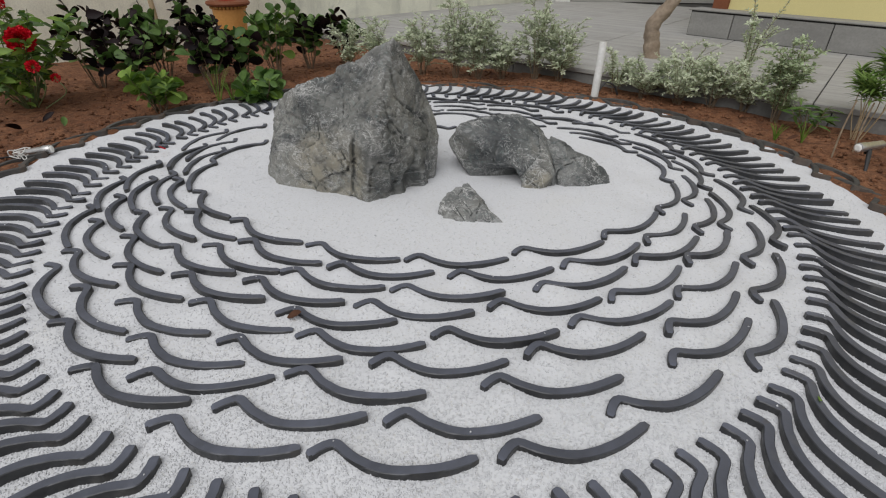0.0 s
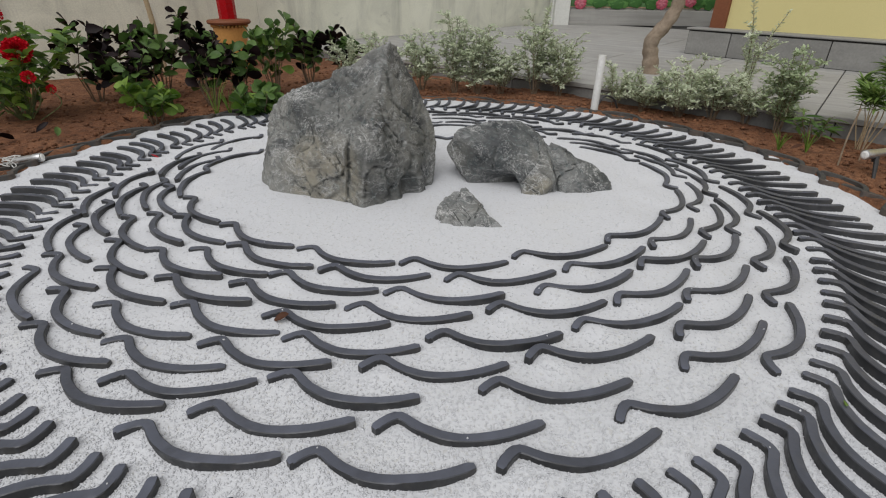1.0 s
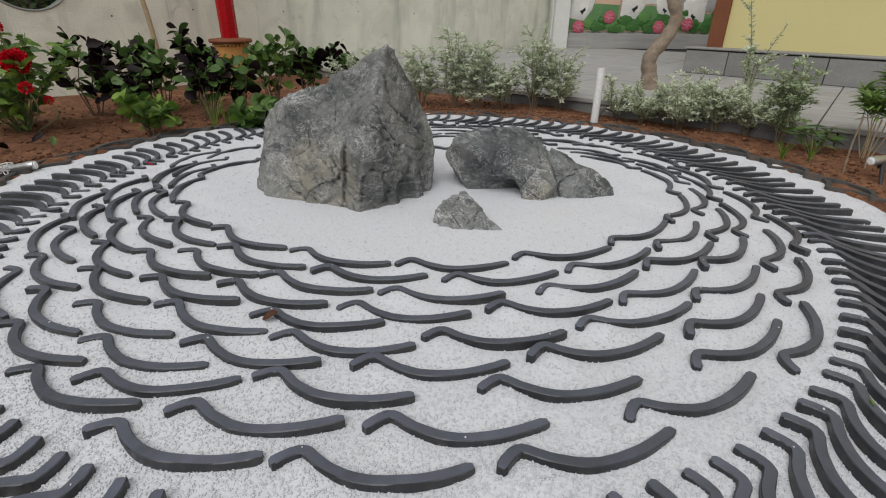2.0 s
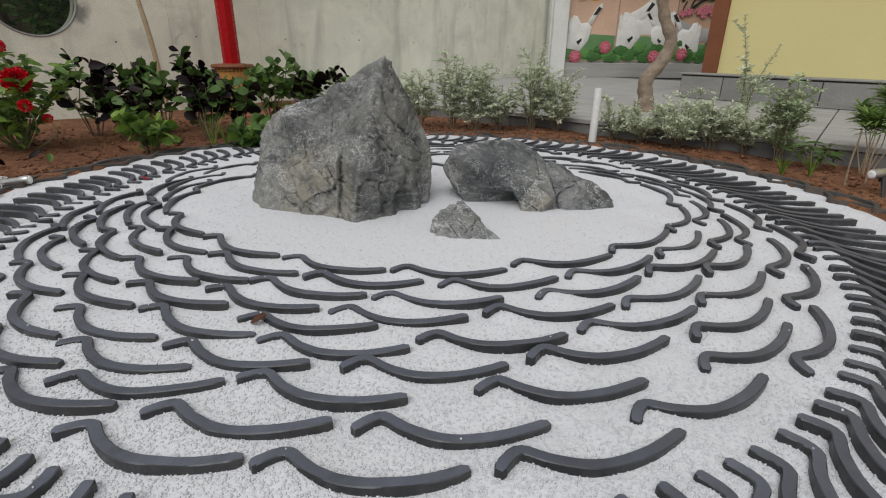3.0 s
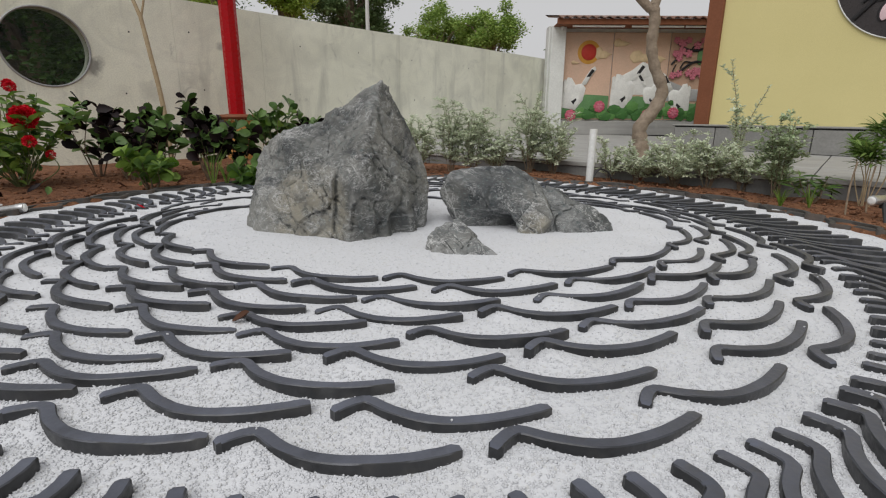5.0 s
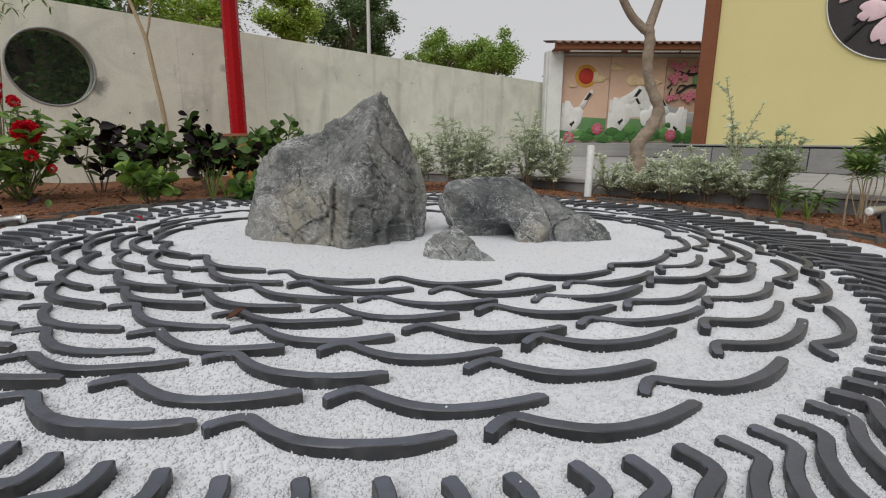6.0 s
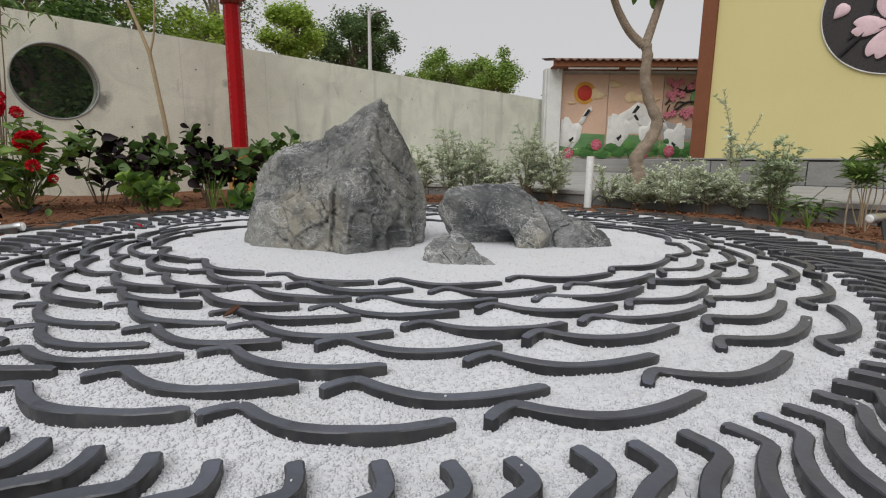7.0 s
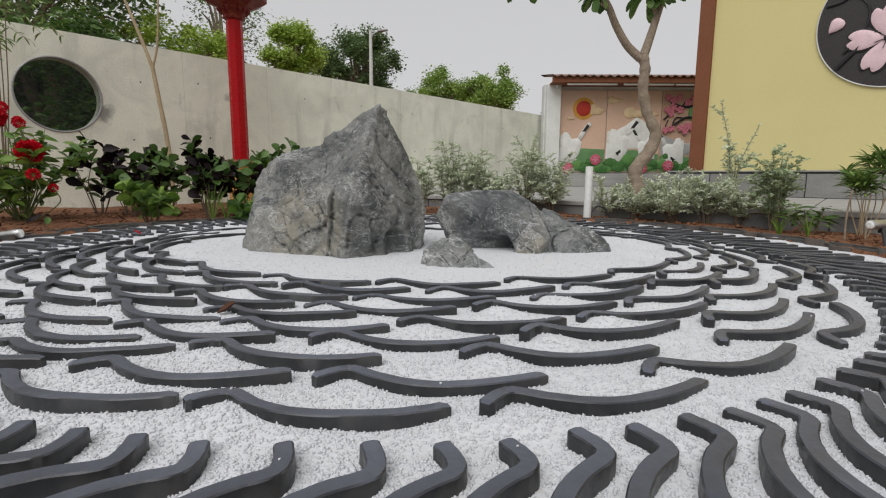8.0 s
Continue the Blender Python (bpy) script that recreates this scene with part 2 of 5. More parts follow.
M_BROWN = surface("red_brown_paint", (0.20, 0.075, 0.038), (0.235, 0.09, 0.046), scale=4, rough=0.6, relief=0.15, stain=(0.16, 0.06, 0.03), stain_scale=5, stain_amount=0.4, spec=0.2)
M_RED = surface("glossy_red_paint", (0.36, 0.006, 0.010), (0.42, 0.009, 0.013), scale=3, rough=0.28, relief=0.06, fine=40, stain=(0.33, 0.008, 0.01), stain_scale=3, stain_amount=0.4, spec=0.12)
M_MAROON = surface("maroon_carved_paint", (0.16, 0.018, 0.016), (0.21, 0.03, 0.022), scale=9, rough=0.45, relief=0.3, stain=(0.28, 0.13, 0.04), stain_scale=18, stain_amount=0.5, spec=0.2)
M_OCHRE = surface("ochre_painted_plaster", (0.55, 0.27, 0.075), (0.62, 0.33, 0.10), scale=6, rough=0.6, relief=0.2, stain=(0.42, 0.19, 0.06), stain_scale=6)
M_WHITE = surface("white_painted_plaster", (0.68, 0.69, 0.665), (0.76, 0.77, 0.745), scale=3, rough=0.8, relief=0.15, stain=(0.46, 0.46, 0.44), stain_scale=2)
M_PVC = surface("white_plastic", (0.62, 0.62, 0.60), (0.68, 0.68, 0.66), scale=10, rough=0.45, relief=0.05, stain=(0.5, 0.46, 0.4), stain_scale=9, stain_amount=0.3)
M_ALU = surface("brushed_aluminium", (0.55, 0.55, 0.55), (0.66, 0.66, 0.66), scale=20, rough=0.35, relief=0.1, metal=0.9)
M_BLACK = surface("black_plastic", (0.018, 0.018, 0.02), (0.03, 0.03, 0.032), scale=20, rough=0.5, relief=0.05)
M_BARK = surface("pale_bark", (0.23, 0.175, 0.125), (0.34, 0.275, 0.21), scale=14, rough=0.9, relief=0.8, fine=50, stain=(0.13, 0.10, 0.075), stain_scale=9, depth=0.01)
M_CANE = surface("tan_stem", (0.36, 0.27, 0.16), (0.45, 0.36, 0.23), scale=20, rough=0.8, relief=0.4, fine=60, stain=(0.22, 0.16, 0.1), stain_scale=14)
M_TWIG = surface("brown_twig", (0.14, 0.10, 0.065), (0.22, 0.165, 0.11), scale=25, rough=0.85, relief=0.4)
M_STEM = surface("green_stem", (0.10, 0.13, 0.05), (0.16, 0.18, 0.08), scale=25, rough=0.7, relief=0.2)
M_LEAF_DARK = leaf_material("purple_black_leaf", (0.005, 0.003, 0.004), (0.020, 0.011, 0.012), 0.42, 0.04, spec=0.10)
M_LEAF_MID = leaf_material("deep_green_leaf", (0.045, 0.10, 0.022), (0.17, 0.28, 0.08), 0.33, 0.28)
M_LEAF_LIME = leaf_material("yellow_green_leaf", (0.10, 0.20, 0.025), (0.29, 0.42, 0.09), 0.4, 0.3)
M_LEAF_PALE = leaf_material("variegated_leaf", (0.42, 0.50, 0.32), (0.75, 0.80, 0.61), 0.55, 0.35, edge=(0.74, 0.77, 0.64))
M_LEAF_SAGE = leaf_material("sage_leaf", (0.28, 0.38, 0.19), (0.56, 0.64, 0.41), 0.5, 0.3, edge=(0.6, 0.66, 0.5))
M_LEAF_OLEA = leaf_material("narrow_green_leaf", (0.09, 0.17, 0.035), (0.29, 0.41, 0.12), 0.38, 0.28)
M_TREE_DARK = leaf_material("far_dark_foliage", (0.10, 0.165, 0.065), (0.26, 0.36, 0.155), 0.55, 0.4)
M_TREE_LIGHT = leaf_material("far_light_foliage", (0.27, 0.41, 0.055), (0.60, 0.74, 0.19), 0.55, 0.45)
M_TREE_MID = leaf_material("far_green_foliage", (0.19, 0.32, 0.06), (0.47, 0.60, 0.17), 0.55, 0.4)
M_DEAD = leaf_material("dry_leaf", (0.055, 0.022, 0.014), (0.13, 0.062, 0.036), 0.7, 0.15)
M_PETAL = leaf_material("red_petal", (0.50, 0.005, 0.014), (0.80, 0.014, 0.038), 0.5, 0.2)
M_GLASS, _nt, _bs = nodes_of("dark_window_glass")
_bs.inputs["Base Color"].default_value = (0.50, 0.55, 0.51, 1)
_bs.inputs["Roughness"].default_value = 0.02
_bs.inputs["Transmission Weight"].default_value = 1.0
_bs.inputs["IOR"].default_value = 1.2
M_STEEL = surface("galvanised_ring", (0.33, 0.335, 0.34), (0.42, 0.42, 0.425), scale=8, rough=0.5, relief=0.15, metal=0.6)
M_TUBE, _nt, _bs = nodes_of("lamp_tube")
_bs.inputs["Base Color"].default_value = (0.8, 0.8, 0.78, 1)
_bs.inputs["Roughness"].default_value = 0.4


def paint(name, c, rough=0.6):
    return surface(name, tuple(0.88 * v for v in c), tuple(min(1.0, 1.06 * v) for v in c), scale=7, rough=rough, relief=0.2, fine=50,
                   stain=tuple(0.72 * v for v in c), stain_scale=8, stain_amount=0.35)


# ---- builders ----
def tri_mesh(name, verts, tris, smooth=False):
    """A mesh from arrays of corners and triangles."""
    me = bpy.data.meshes.new(name)
    me.vertices.add(len(verts))
    me.vertices.foreach_set("co", np.ascontiguousarray(verts, dtype=np.float32).ravel())
    me.loops.add(3 * len(tris))
    me.loops.foreach_set("vertex_index", np.ascontiguousarray(tris, dtype=np.int32).ravel())
    me.polygons.add(len(tris))
    me.polygons.foreach_set("loop_start", np.arange(0, 3 * len(tris), 3, dtype=np.int32))
    me.update(calc_edges=True)
    me.validate()
    if smooth:
        me.shade_smooth()
    return me


class Shape:
    """Gathers corners and faces of one part."""

    def __init__(self):
        self.v, self.f = [], []

    def add(self, verts, faces, m=None):
        n = len(self.v)
        self.v += [tuple(m @ Vector(p)) if m else tuple(p) for p in verts]
        self.f += [tuple(n + i for i in f) for f in faces]
        return self

    def box(self, sx, sy, sz, m=None, bevel=0.004, segments=1):
        bm = bmesh.new()
        bmesh.ops.create_cube(bm, size=1)
        bmesh.ops.scale(bm, vec=(sx, sy, sz), verts=bm.verts)
        if bevel:
            bmesh.ops.bevel(bm, geom=bm.edges[:], offset=bevel, segments=segments, affect="EDGES", profile=0.6)
        bm.verts.index_update()
        self.add([v.co.copy() for v in bm.verts], [[v.index for v in f.verts] for f in bm.faces], m)
        bm.free()
        return self

    def tube(self, points, radii, sides=8, cap=True, m=None):
        pts = [Vector(p) for p in points]
        radii = [radii] * len(pts) if isinstance(radii, (int, float)) else radii
        verts, faces, side = [], [], None
        for i, p in enumerate(pts):
            way = (pts[min(i + 1, len(pts) - 1)] - pts[max(i - 1, 0)]).normalized()
            if side is None:
                side = way.orthogonal().normalized()
            side = (side - way * side.dot(way)).normalized()
            up = way.cross(side)
            for k in range(sides):
                a = 2 * math.pi * k / sides
                verts.append(p + (side * math.cos(a) + up * math.sin(a)) * radii[i])
        for i in range(len(pts) - 1):
            for k in range(sides):
                faces.append((i * sides + k, i * sides + (k + 1) % sides, (i + 1) * sides + (k + 1) % sides, (i + 1) * sides + k))
        if cap:
            faces.append(tuple(range(sides))[::-1])
            faces.append(tuple((len(pts) - 1) * sides + k for k in range(sides)))
        return self.add(verts, faces, m)

    def lathe(self, profile, sides=24, m=None, turn=0.0):
        """profile: (radius, height) from bottom to top."""
        verts, faces = [], []
        for r, z in profile:
            verts += [(r * math.cos(turn + 2 * math.pi * k / sides), r * math.sin(turn + 2 * math.pi * k / sides), z) for k in range(sides)]
        for i in range(len(profile) - 1):
            for k in range(sides):
                faces.append((i * sides + k, i * sides + (k + 1) % sides, (i + 1) * sides + (k + 1) % sides, (i + 1) * sides + k))
        faces.append(tuple(range(sides))[::-1])
        faces.append(tuple((len(profile) - 1) * sides + k for k in range(sides)))
        return self.add(verts, faces, m)

    def slab(self, outline, depth, m=None, dome=0.0):
        """A flat outline in x, z, standing proud by depth towards -y, with a chamfered edge."""
        n = len(outline)
        cx, cz = sum(p[0] for p in outline) / n, sum(p[1] for p in outline) / n
        inset = [(cx + (x - cx) * 0.93, cz + (z - cz) * 0.93) for x, z in outline]
        core = [(cx + (x - cx) * 0.5, cz + (z - cz) * 0.5) for x, z in outline]
        verts = [(x, 0, z) for x, z in outline] + [(x, -depth * 0.6, z) for x, z in outline] + [(x, -depth, z) for x, z in inset]
        verts += [(x, -depth - dome * 0.7, z) for x, z in core] + [(cx, -depth - dome, cz)]
        faces = []
        for r in range(3):
            faces += [(r * n + k, r * n + (k + 1) % n, (r + 1) * n + (k + 1) % n, (r + 1) * n + k) for k in range(n)]
        faces += [(3 * n + k, 3 * n + (k + 1) % n, 4 * n) for k in range(n)]
        return self.add(verts, faces, m)

    def mesh(self, name, smooth=False):
        me = bpy.data.meshes.new(name)
        me.from_pydata(self.v, [], self.f)
        bm = bmesh.new()
        bm.from_mesh(me)
        bmesh.ops.recalc_face_normals(bm, faces=bm.faces)
        bm.to_mesh(me)
        bm.free()
        if smooth:
            me.shade_smooth()
            me.set_sharp_from_angle(angle=radians(38))
        return me


def thing(name, material=None, shape=None, m=None, smooth=False, **tags):
    data = shape.mesh(name, smooth) if isinstance(shape, Shape) else shape
    ob = new(name, data)
    if data is not None and material:
        data.materials.append(material)
    if m is not None:
        ob.matrix_world = m
    return tagged(ob, **tags)


def part(name, shape, material, parent, label="", smooth=False, m=None):
    """One mesh object under a thing or a part."""
    data = shape.mesh(name, smooth) if isinstance(shape, Shape) else shape
    if not data.materials:
        data.materials.append(material)
    ob = new(name, data)
    ob.parent = parent
    if m is not None:
        ob.matrix_basis = m
    return tagged(ob, label=label)


def scattered(template, tris, mats):
    """Many copies of one small template as one set of corners and triangles."""
    t, f, mats = np.asarray(template, float), np.asarray(tris, int), np.asarray(mats, float)
    v = np.einsum("nij,kj->nki", mats[:, :3, :3], t) + mats[:, None, :3, 3]
    idx = f[None] + (np.arange(len(mats)) * len(t))[:, None, None]
    return v.reshape(-1, 3), idx.reshape(-1, 3)


def smooth_line(points, steps=6):
    """A rounded line through the points (Catmull-Rom)."""
    p = [Vector(q) for q in points]
    p = [2 * p[0] - p[1]] + p + [2 * p[-1] - p[-2]]
    out = []
    for i in range(1, len(p) - 2):
        for k in range(steps):
            t = k / steps
            a, b, c, d = p[i - 1], p[i], p[i + 1], p[i + 2]
            out.append(0.5 * (2 * b + (c - a) * t + (2 * a - 5 * b + 4 * c - d) * t * t + (3 * b - a - 3 * c + d) * t ** 3))
    return out + [p[-2]]


# ---- the ground: red soil, one sheet to the horizon ----
def ground_height(x, y):
    r = np.hypot(x + 0.003, y - 0.041)
    h = 0.030 + 0.018 * np.sin(2.1 * x + 0.6) * np.sin(1.7 * y - 0.4)
    for k, a in ((5.3, 0.008), (11.0, 0.006), (23.0, 0.0045), (47.0, 0.003)):
        h = h + a * np.sin(k * x + 1.3 * np.sin(k * 0.6 * y)) * np.cos(k * 0.9 * y + 1.1 * np.sin(k * 0.7 * x))
    h = np.where(r > 12, 0.02, h)
    edge = np.clip((r - 1.655) / 0.022, 0, 1)
    return -0.05 * (1 - edge) + h * edge


def make_ground():
    n = 420
    u = np.linspace(-1, 1, n)
    s = np.sinh(7.6 * u) / np.sinh(7.6) * 420 + 2.6 * u
    x, y = np.meshgrid(s, s + 0.6, indexing="ij")
    v = np.stack([x, y, ground_height(x, y)], -1).reshape(-1, 3)
    i = np.arange(n * n).reshape(n, n)
    a, b, c, d = i[:-1, :-1].ravel(), i[1:, :-1].ravel(), i[1:, 1:].ravel(), i[:-1, 1:].ravel()
    me = tri_mesh("ground", v, np.concatenate([np.stack([a, b, c], -1), np.stack([a, c, d], -1)]), smooth=True)
    return thing("ground", M_SOIL, me, label="bare red-brown garden soil with small clods", category="ground", kind="structure")


ground = make_ground()

# ---- the boundary wall: cast concrete with a round window ----
WALL_K, WALL_E = Vector((-1.79, 3.72, 0)), Vector((0.666, 0.746, 0)).normalized()
WALL_YAW = math.atan2(WALL_E.y, WALL_E.x)
WALL_TOP, WALL_T = 1.415, 0.16
DISC_S, DISC_Z, DISC_R = -1.795, 0.918, 0.288
WALL_M = Matrix.Translation(WALL_K) @ Matrix.Rotation(WALL_YAW, 4, "Z")


def wall_panel(s0, s1, z0, z1, hole=None):
    """A wall panel in the wall's own frame: x along it, front face at y = 0."""
    bm = bmesh.new()
    ring = [bm.verts.new(p) for p in ((s0, 0, z0), (s1, 0, z0), (s1, 0, z1), (s0, 0, z1))]
    edges = [bm.edges.new((ring[i], ring[(i + 1) % 4])) for i in range(4)]
    if hole:
        hs, hz, hr = hole
        circ = [bm.verts.new((hs + hr * math.cos(2 * math.pi * k / 64), 0, hz + hr * math.sin(2 * math.pi * k / 64))) for k in range(64)]
        edges += [bm.edges.new((circ[i], circ[(i + 1) % 64])) for i in range(64)]
    bmesh.ops.triangle_fill(bm, use_beauty=True, use_dissolve=False, edges=edges)
    front = bm.faces[:]
    got = bmesh.ops.extrude_face_region(bm, geom=front)
    bmesh.ops.translate(bm, vec=(0, WALL_T, 0), verts=[e for e in got["geom"] if isinstance(e, bmesh.types.BMVert)])
    bmesh.ops.recalc_face_normals(bm, faces=bm.faces)
    me = bpy.data.meshes.new("panel")
    bm.to_mesh(me)
    bm.free()
    return me


wall_back = thing("wall_back", None, None, WALL_M, label="grey cast-concrete boundary wall, streaked and blotched", category="wall", kind="structure")
part("panel", wall_panel(-7.0, -0.842, -0.1, WALL_TOP, (DISC_S, DISC_Z, DISC_R)), M_WALL, wall_back)
part("panel", wall_panel(-0.840, -0.002, -0.1, WALL_TOP), M_WALL, wall_back)
part("panel", wall_panel(0.0, 1.9, -0.1, WALL_TOP), M_WALL, wall_back)
part("panel", wall_panel(1.903, 3.8, -0.1, WALL_TOP), M_WALL, wall_back)
part("panel", wall_panel(3.803, 5.62, -0.1, WALL_TOP), M_WALL, wall_back)
# shallow form-tie holes: dark discs on the face, the holes' shade as colour
hole = Shape().lathe([(0.007, 0), (0.007, 0.002), (0.004, 0.003)], 10, pose(0, 0, 0, 90, 0, 0)).mesh("tie_hole_disc")
for s in (-1.2, -0.62, 0.35, 1.2, 2.2, 3.2, 4.3):
    for z in (0.62, 1.12):
        part("tie_hole_disc", hole, M_GAP, wall_back, m=pose(s + 0.1 * math.sin(9 * s + 4 * z), -0.0005, z + 0.03 * math.sin(7 * s)))

window_1 = thing("window_1", None, None, WALL_M @ pose(DISC_S, 0, DISC_Z), label="round window of dark glass in a thin metal ring", category="window", kind="structure")
ringshape = Shape()
ringshape.tube([(DISC_R * math.cos(a), 0, DISC_R * math.sin(a)) for a in [2 * math.pi * k / 64 for k in range(65)]], 0.008, 8, cap=False)
part("window_frame", ringshape, M_STEEL, window_1, smooth=True)
part("pane", Shape().lathe([(DISC_R - 0.004, 0), (DISC_R - 0.004, 0.008)], 64, pose(0, 0.035, 0, 90, 0, 0)), M_GLASS, window_1)

# ---- the raised paving with its kerb ----
KERB_A, KERB_B = Vector((-1.62, 4.02, 0)), Vector((2.10, 1.04, 0))
KERB_D = (KERB_B - KERB_A).normalized()
KERB_N = Vector((-KERB_D.y, KERB_D.x, 0))
PAVE_Z = 0.125
PAVE_M = Matrix.Translation(KERB_A) @ Matrix.Rotation(math.atan2(KERB_D.y, KERB_D.x), 4, "Z")
pavement = thing("pavement", None, None, PAVE_M, label="pale grey paving slabs with thin dark joints", category="paving", kind="structure")
part("bedding", Shape().box(15.0, 9.0, 0.10, pose(6.4, 4.54, PAVE_Z - 0.063), 0), M_GAP, pavement)
kerb = thing("kerb", None, None, PAVE_M, label="dark grey stone kerb blocks edging the paving", category="kerb", kind="structure")

# ---- the yellow building on its stone plinth ----
HOUSE_O, HOUSE_D = Vector((2.75, 3.575, 0)), Vector((0.66, -0.75, 0)).normalized()
HOUSE_M = Matrix.Translation(HOUSE_O) @ Matrix.Rotation(math.atan2(HOUSE_D.y, HOUSE_D.x), 4, "Z")
yellow_house = thing("yellow_house", None, None, HOUSE_M, label="yellow rendered building with red-brown corner post and stone plinth", category="building")
part("wall", Shape().box(6.0, 2.4, 3.2, pose(3.0, 1.22, 1.95), 0.006), M_YELLOW, yellow_house, "plain yellow rendered wall")
part("corner_post", Shape().box(0.140, 0.20, 3.2, pose(-0.058, 0.08, 1.95), 0.006), M_BROWN, yellow_house, "red-brown painted corner post")
plinth = part("plinth", Shape().box(6.2, 2.6, 0.225, pose(2.86, 1.12, 0.2345), 0.002), M_GAP, yellow_house)
x = -0.235
for width in (0.40, 0.80, 1.20, 1.20, 1.20, 0.9):
    part("cladding_slab", Shape().box(width - 0.008, 0.022, 0.205, pose(x + width / 2, -0.185, 0.232), 0.003), M_PLINTH, plinth)
    x += width
part("coping", Shape().box(6.24, 0.24, 0.016, pose(2.86, -0.085, 0.356), 0.004), M_PLINTH, plinth)

medallion = thing("medallion", None, None, HOUSE_M @ pose(1.42, 0.018, 1.58), label="round dark relief panel with pink blossoms on black twigs", category="wall panel")
MED_R = 0.545
M_SLATE = paint("charcoal_paint", (0.036, 0.030, 0.030), 0.3)
M_PINK = paint("pale_pink_paint", (0.82, 0.60, 0.64))
M_PINK_MID = paint("rose_paint", (0.60, 0.18, 0.24))
M_INK = paint("black_paint", (0.012, 0.011, 0.013))
part("panel", Shape().lathe([(MED_R, 0), (MED_R, 0.012)], 96, pose(0, 0, 0, 90, 0, 0)), M_SLATE, medallion)
part("rim", Shape().tube([(MED_R * math.cos(a), -0.012, MED_R * math.sin(a)) for a in [2 * math.pi * k / 96 for k in range(97)]], 0.005, 8, cap=False), M_WHITE, medallion, "pale grey rim", smooth=True)


def twig(points, r0, r1):
    line = smooth_line([(x, -0.016, z) for x, z in points], 8)
    return Shape().tube(line, [r0 + (r1 - r0) * i / (len(line) - 1) for i in range(len(line))], 8)


for pts, r0, r1 in (([(-0.38, -0.36), (-0.27, -0.24), (-0.16, -0.12), (0.10, 0.05)], 0.020, 0.012), ([(-0.34, -0.24), (-0.22, -0.10), (-0.20, 0.10), (-0.32, 0.24)], 0.014, 0.007),
                    ([(-0.49, 0.17), (-0.36, 0.20), (-0.24, 0.33), (-0.18, 0.45)], 0.016, 0.010), ([(-0.36, 0.2), (-0.40, 0.30), (-0.34, 0.4)], 0.01, 0.005),
                    ([(0.1, 0.1), (0.25, 0.28), (0.3, 0.42)], 0.012, 0.007)):
    part("twig", twig(pts, r0, r1), M_INK, medallion, "glossy black twig", smooth=True)


def petal_outline(length, width, notch=0.12):
    """Half of it from the foot to the notch at the tip, then the mirrored half."""
    half = [(0, 0, 0), (0.20, 0, 0.18), (0.40, 0, 0.42), (0.50, 0, 0.66), (0.42, 0, 0.88), (0.20, 0, 1.0), (0, 0, 1.0 - notch)]
    pts = [(p.x * width, p.z * length) for p in smooth_line(half, 3)]
    return pts + [(-x, z) for x, z in pts[-2:0:-1]]


def blossom(parent, x, z, size, petals=5, turn=0.0, material=None, y=-0.022, outline=False):
    """A relief flower: petals round a dark eye."""
    petal = Shape().slab(petal_outline(size * 0.5, size * (0.31 if outline else 0.37)), 0.008, None, 0.003 if outline else 0.006).mesh("petal", True)
    petal.materials.append(material or M_PINK)
    if outline:
        rim = Shape().slab([(1.22 * u, 1.10 * w - 0.05 * size * 0.5) for u, w in petal_outline(size * 0.5, size * 0.31)], 0.006, None, 0.001).mesh("petal_rim", True)
        rim.materials.append(M_INK)
        for k in range(petals):
            ob = new("petal_rim", rim)
            ob.parent = parent
            ob.matrix_basis = pose(x, y + 0.006, z, 0, turn + 360 * k / petals, 0)
    for k in range(petals):
        ob = new("petal", petal)
        ob.parent = parent
        ob.matrix_basis = pose(x, y - 0.001 * (k % 2), z, 0, turn + 360 * k / petals, 0)
    return parent


blossom(medallion, -0.060, -0.165, 0.52, 5, -85, outline=True)
blossom(medallion, 0.24, 0.26, 0.36, 5, 50, outline=True)
part("bud", Shape().slab(petal_outline(0.13, 0.105, 0), 0.012, None, 0.01), M_PINK, medallion, smooth=True, m=pose(-0.455, -0.02, -0.055, 0, 40, 0))
part("blossom_eye", Shape().lathe([(0.022, 0), (0.022, 0.012), (0.012, 0.016)], 14, pose(-0.060, -0.03, -0.165, 90, 0, 0)), M_INK, medallion)
for a in range(0, 360, 60):
    part("stamen", Shape().tube([(-0.060, -0.036, -0.165), (-0.060 + 0.08 * math.cos(radians(a + 15)), -0.034, -0.165 + 0.08 * math.sin(radians(a + 15)))], 0.003, 6), M_INK, medallion)

# ---- the mural shelter at the end of the wall ----
MURAL_Y = 7.40
shelter = thing("mural_shelter", None, None, pose(0, MURAL_Y, 0), label="low white shelter with a brown corrugated roof over painted panels", category="building")
part("wall", Shape().box(4.2, 0.25, 1.78, pose(3.90, 0.13, 1.01), 0.004), M_WHITE, shelter)
part("pillar", Shape().box(0.24, 0.20, 1.76, pose(1.94, -0.06, 1.00), 0.006), M_WHITE, shelter)
part("base", Shape().box(4.0, 0.12, 0.23, pose(4.05, -0.05, 0.24), 0.004), M_PAVE, shelter, "pale grey base course")
part("fascia", Shape().box(4.3, 0.03, 0.09, pose(4.00, -0.40, 1.905), 0.004), M_BROWN, shelter, "red-brown roof edge")
part("soffit", Shape().box(4.3, 0.5, 0.02, pose(4.00, -0.14, 1.87), 0.002), M_BROWN, shelter)
roof = Shape()
nx = 260
verts, faces = [], []
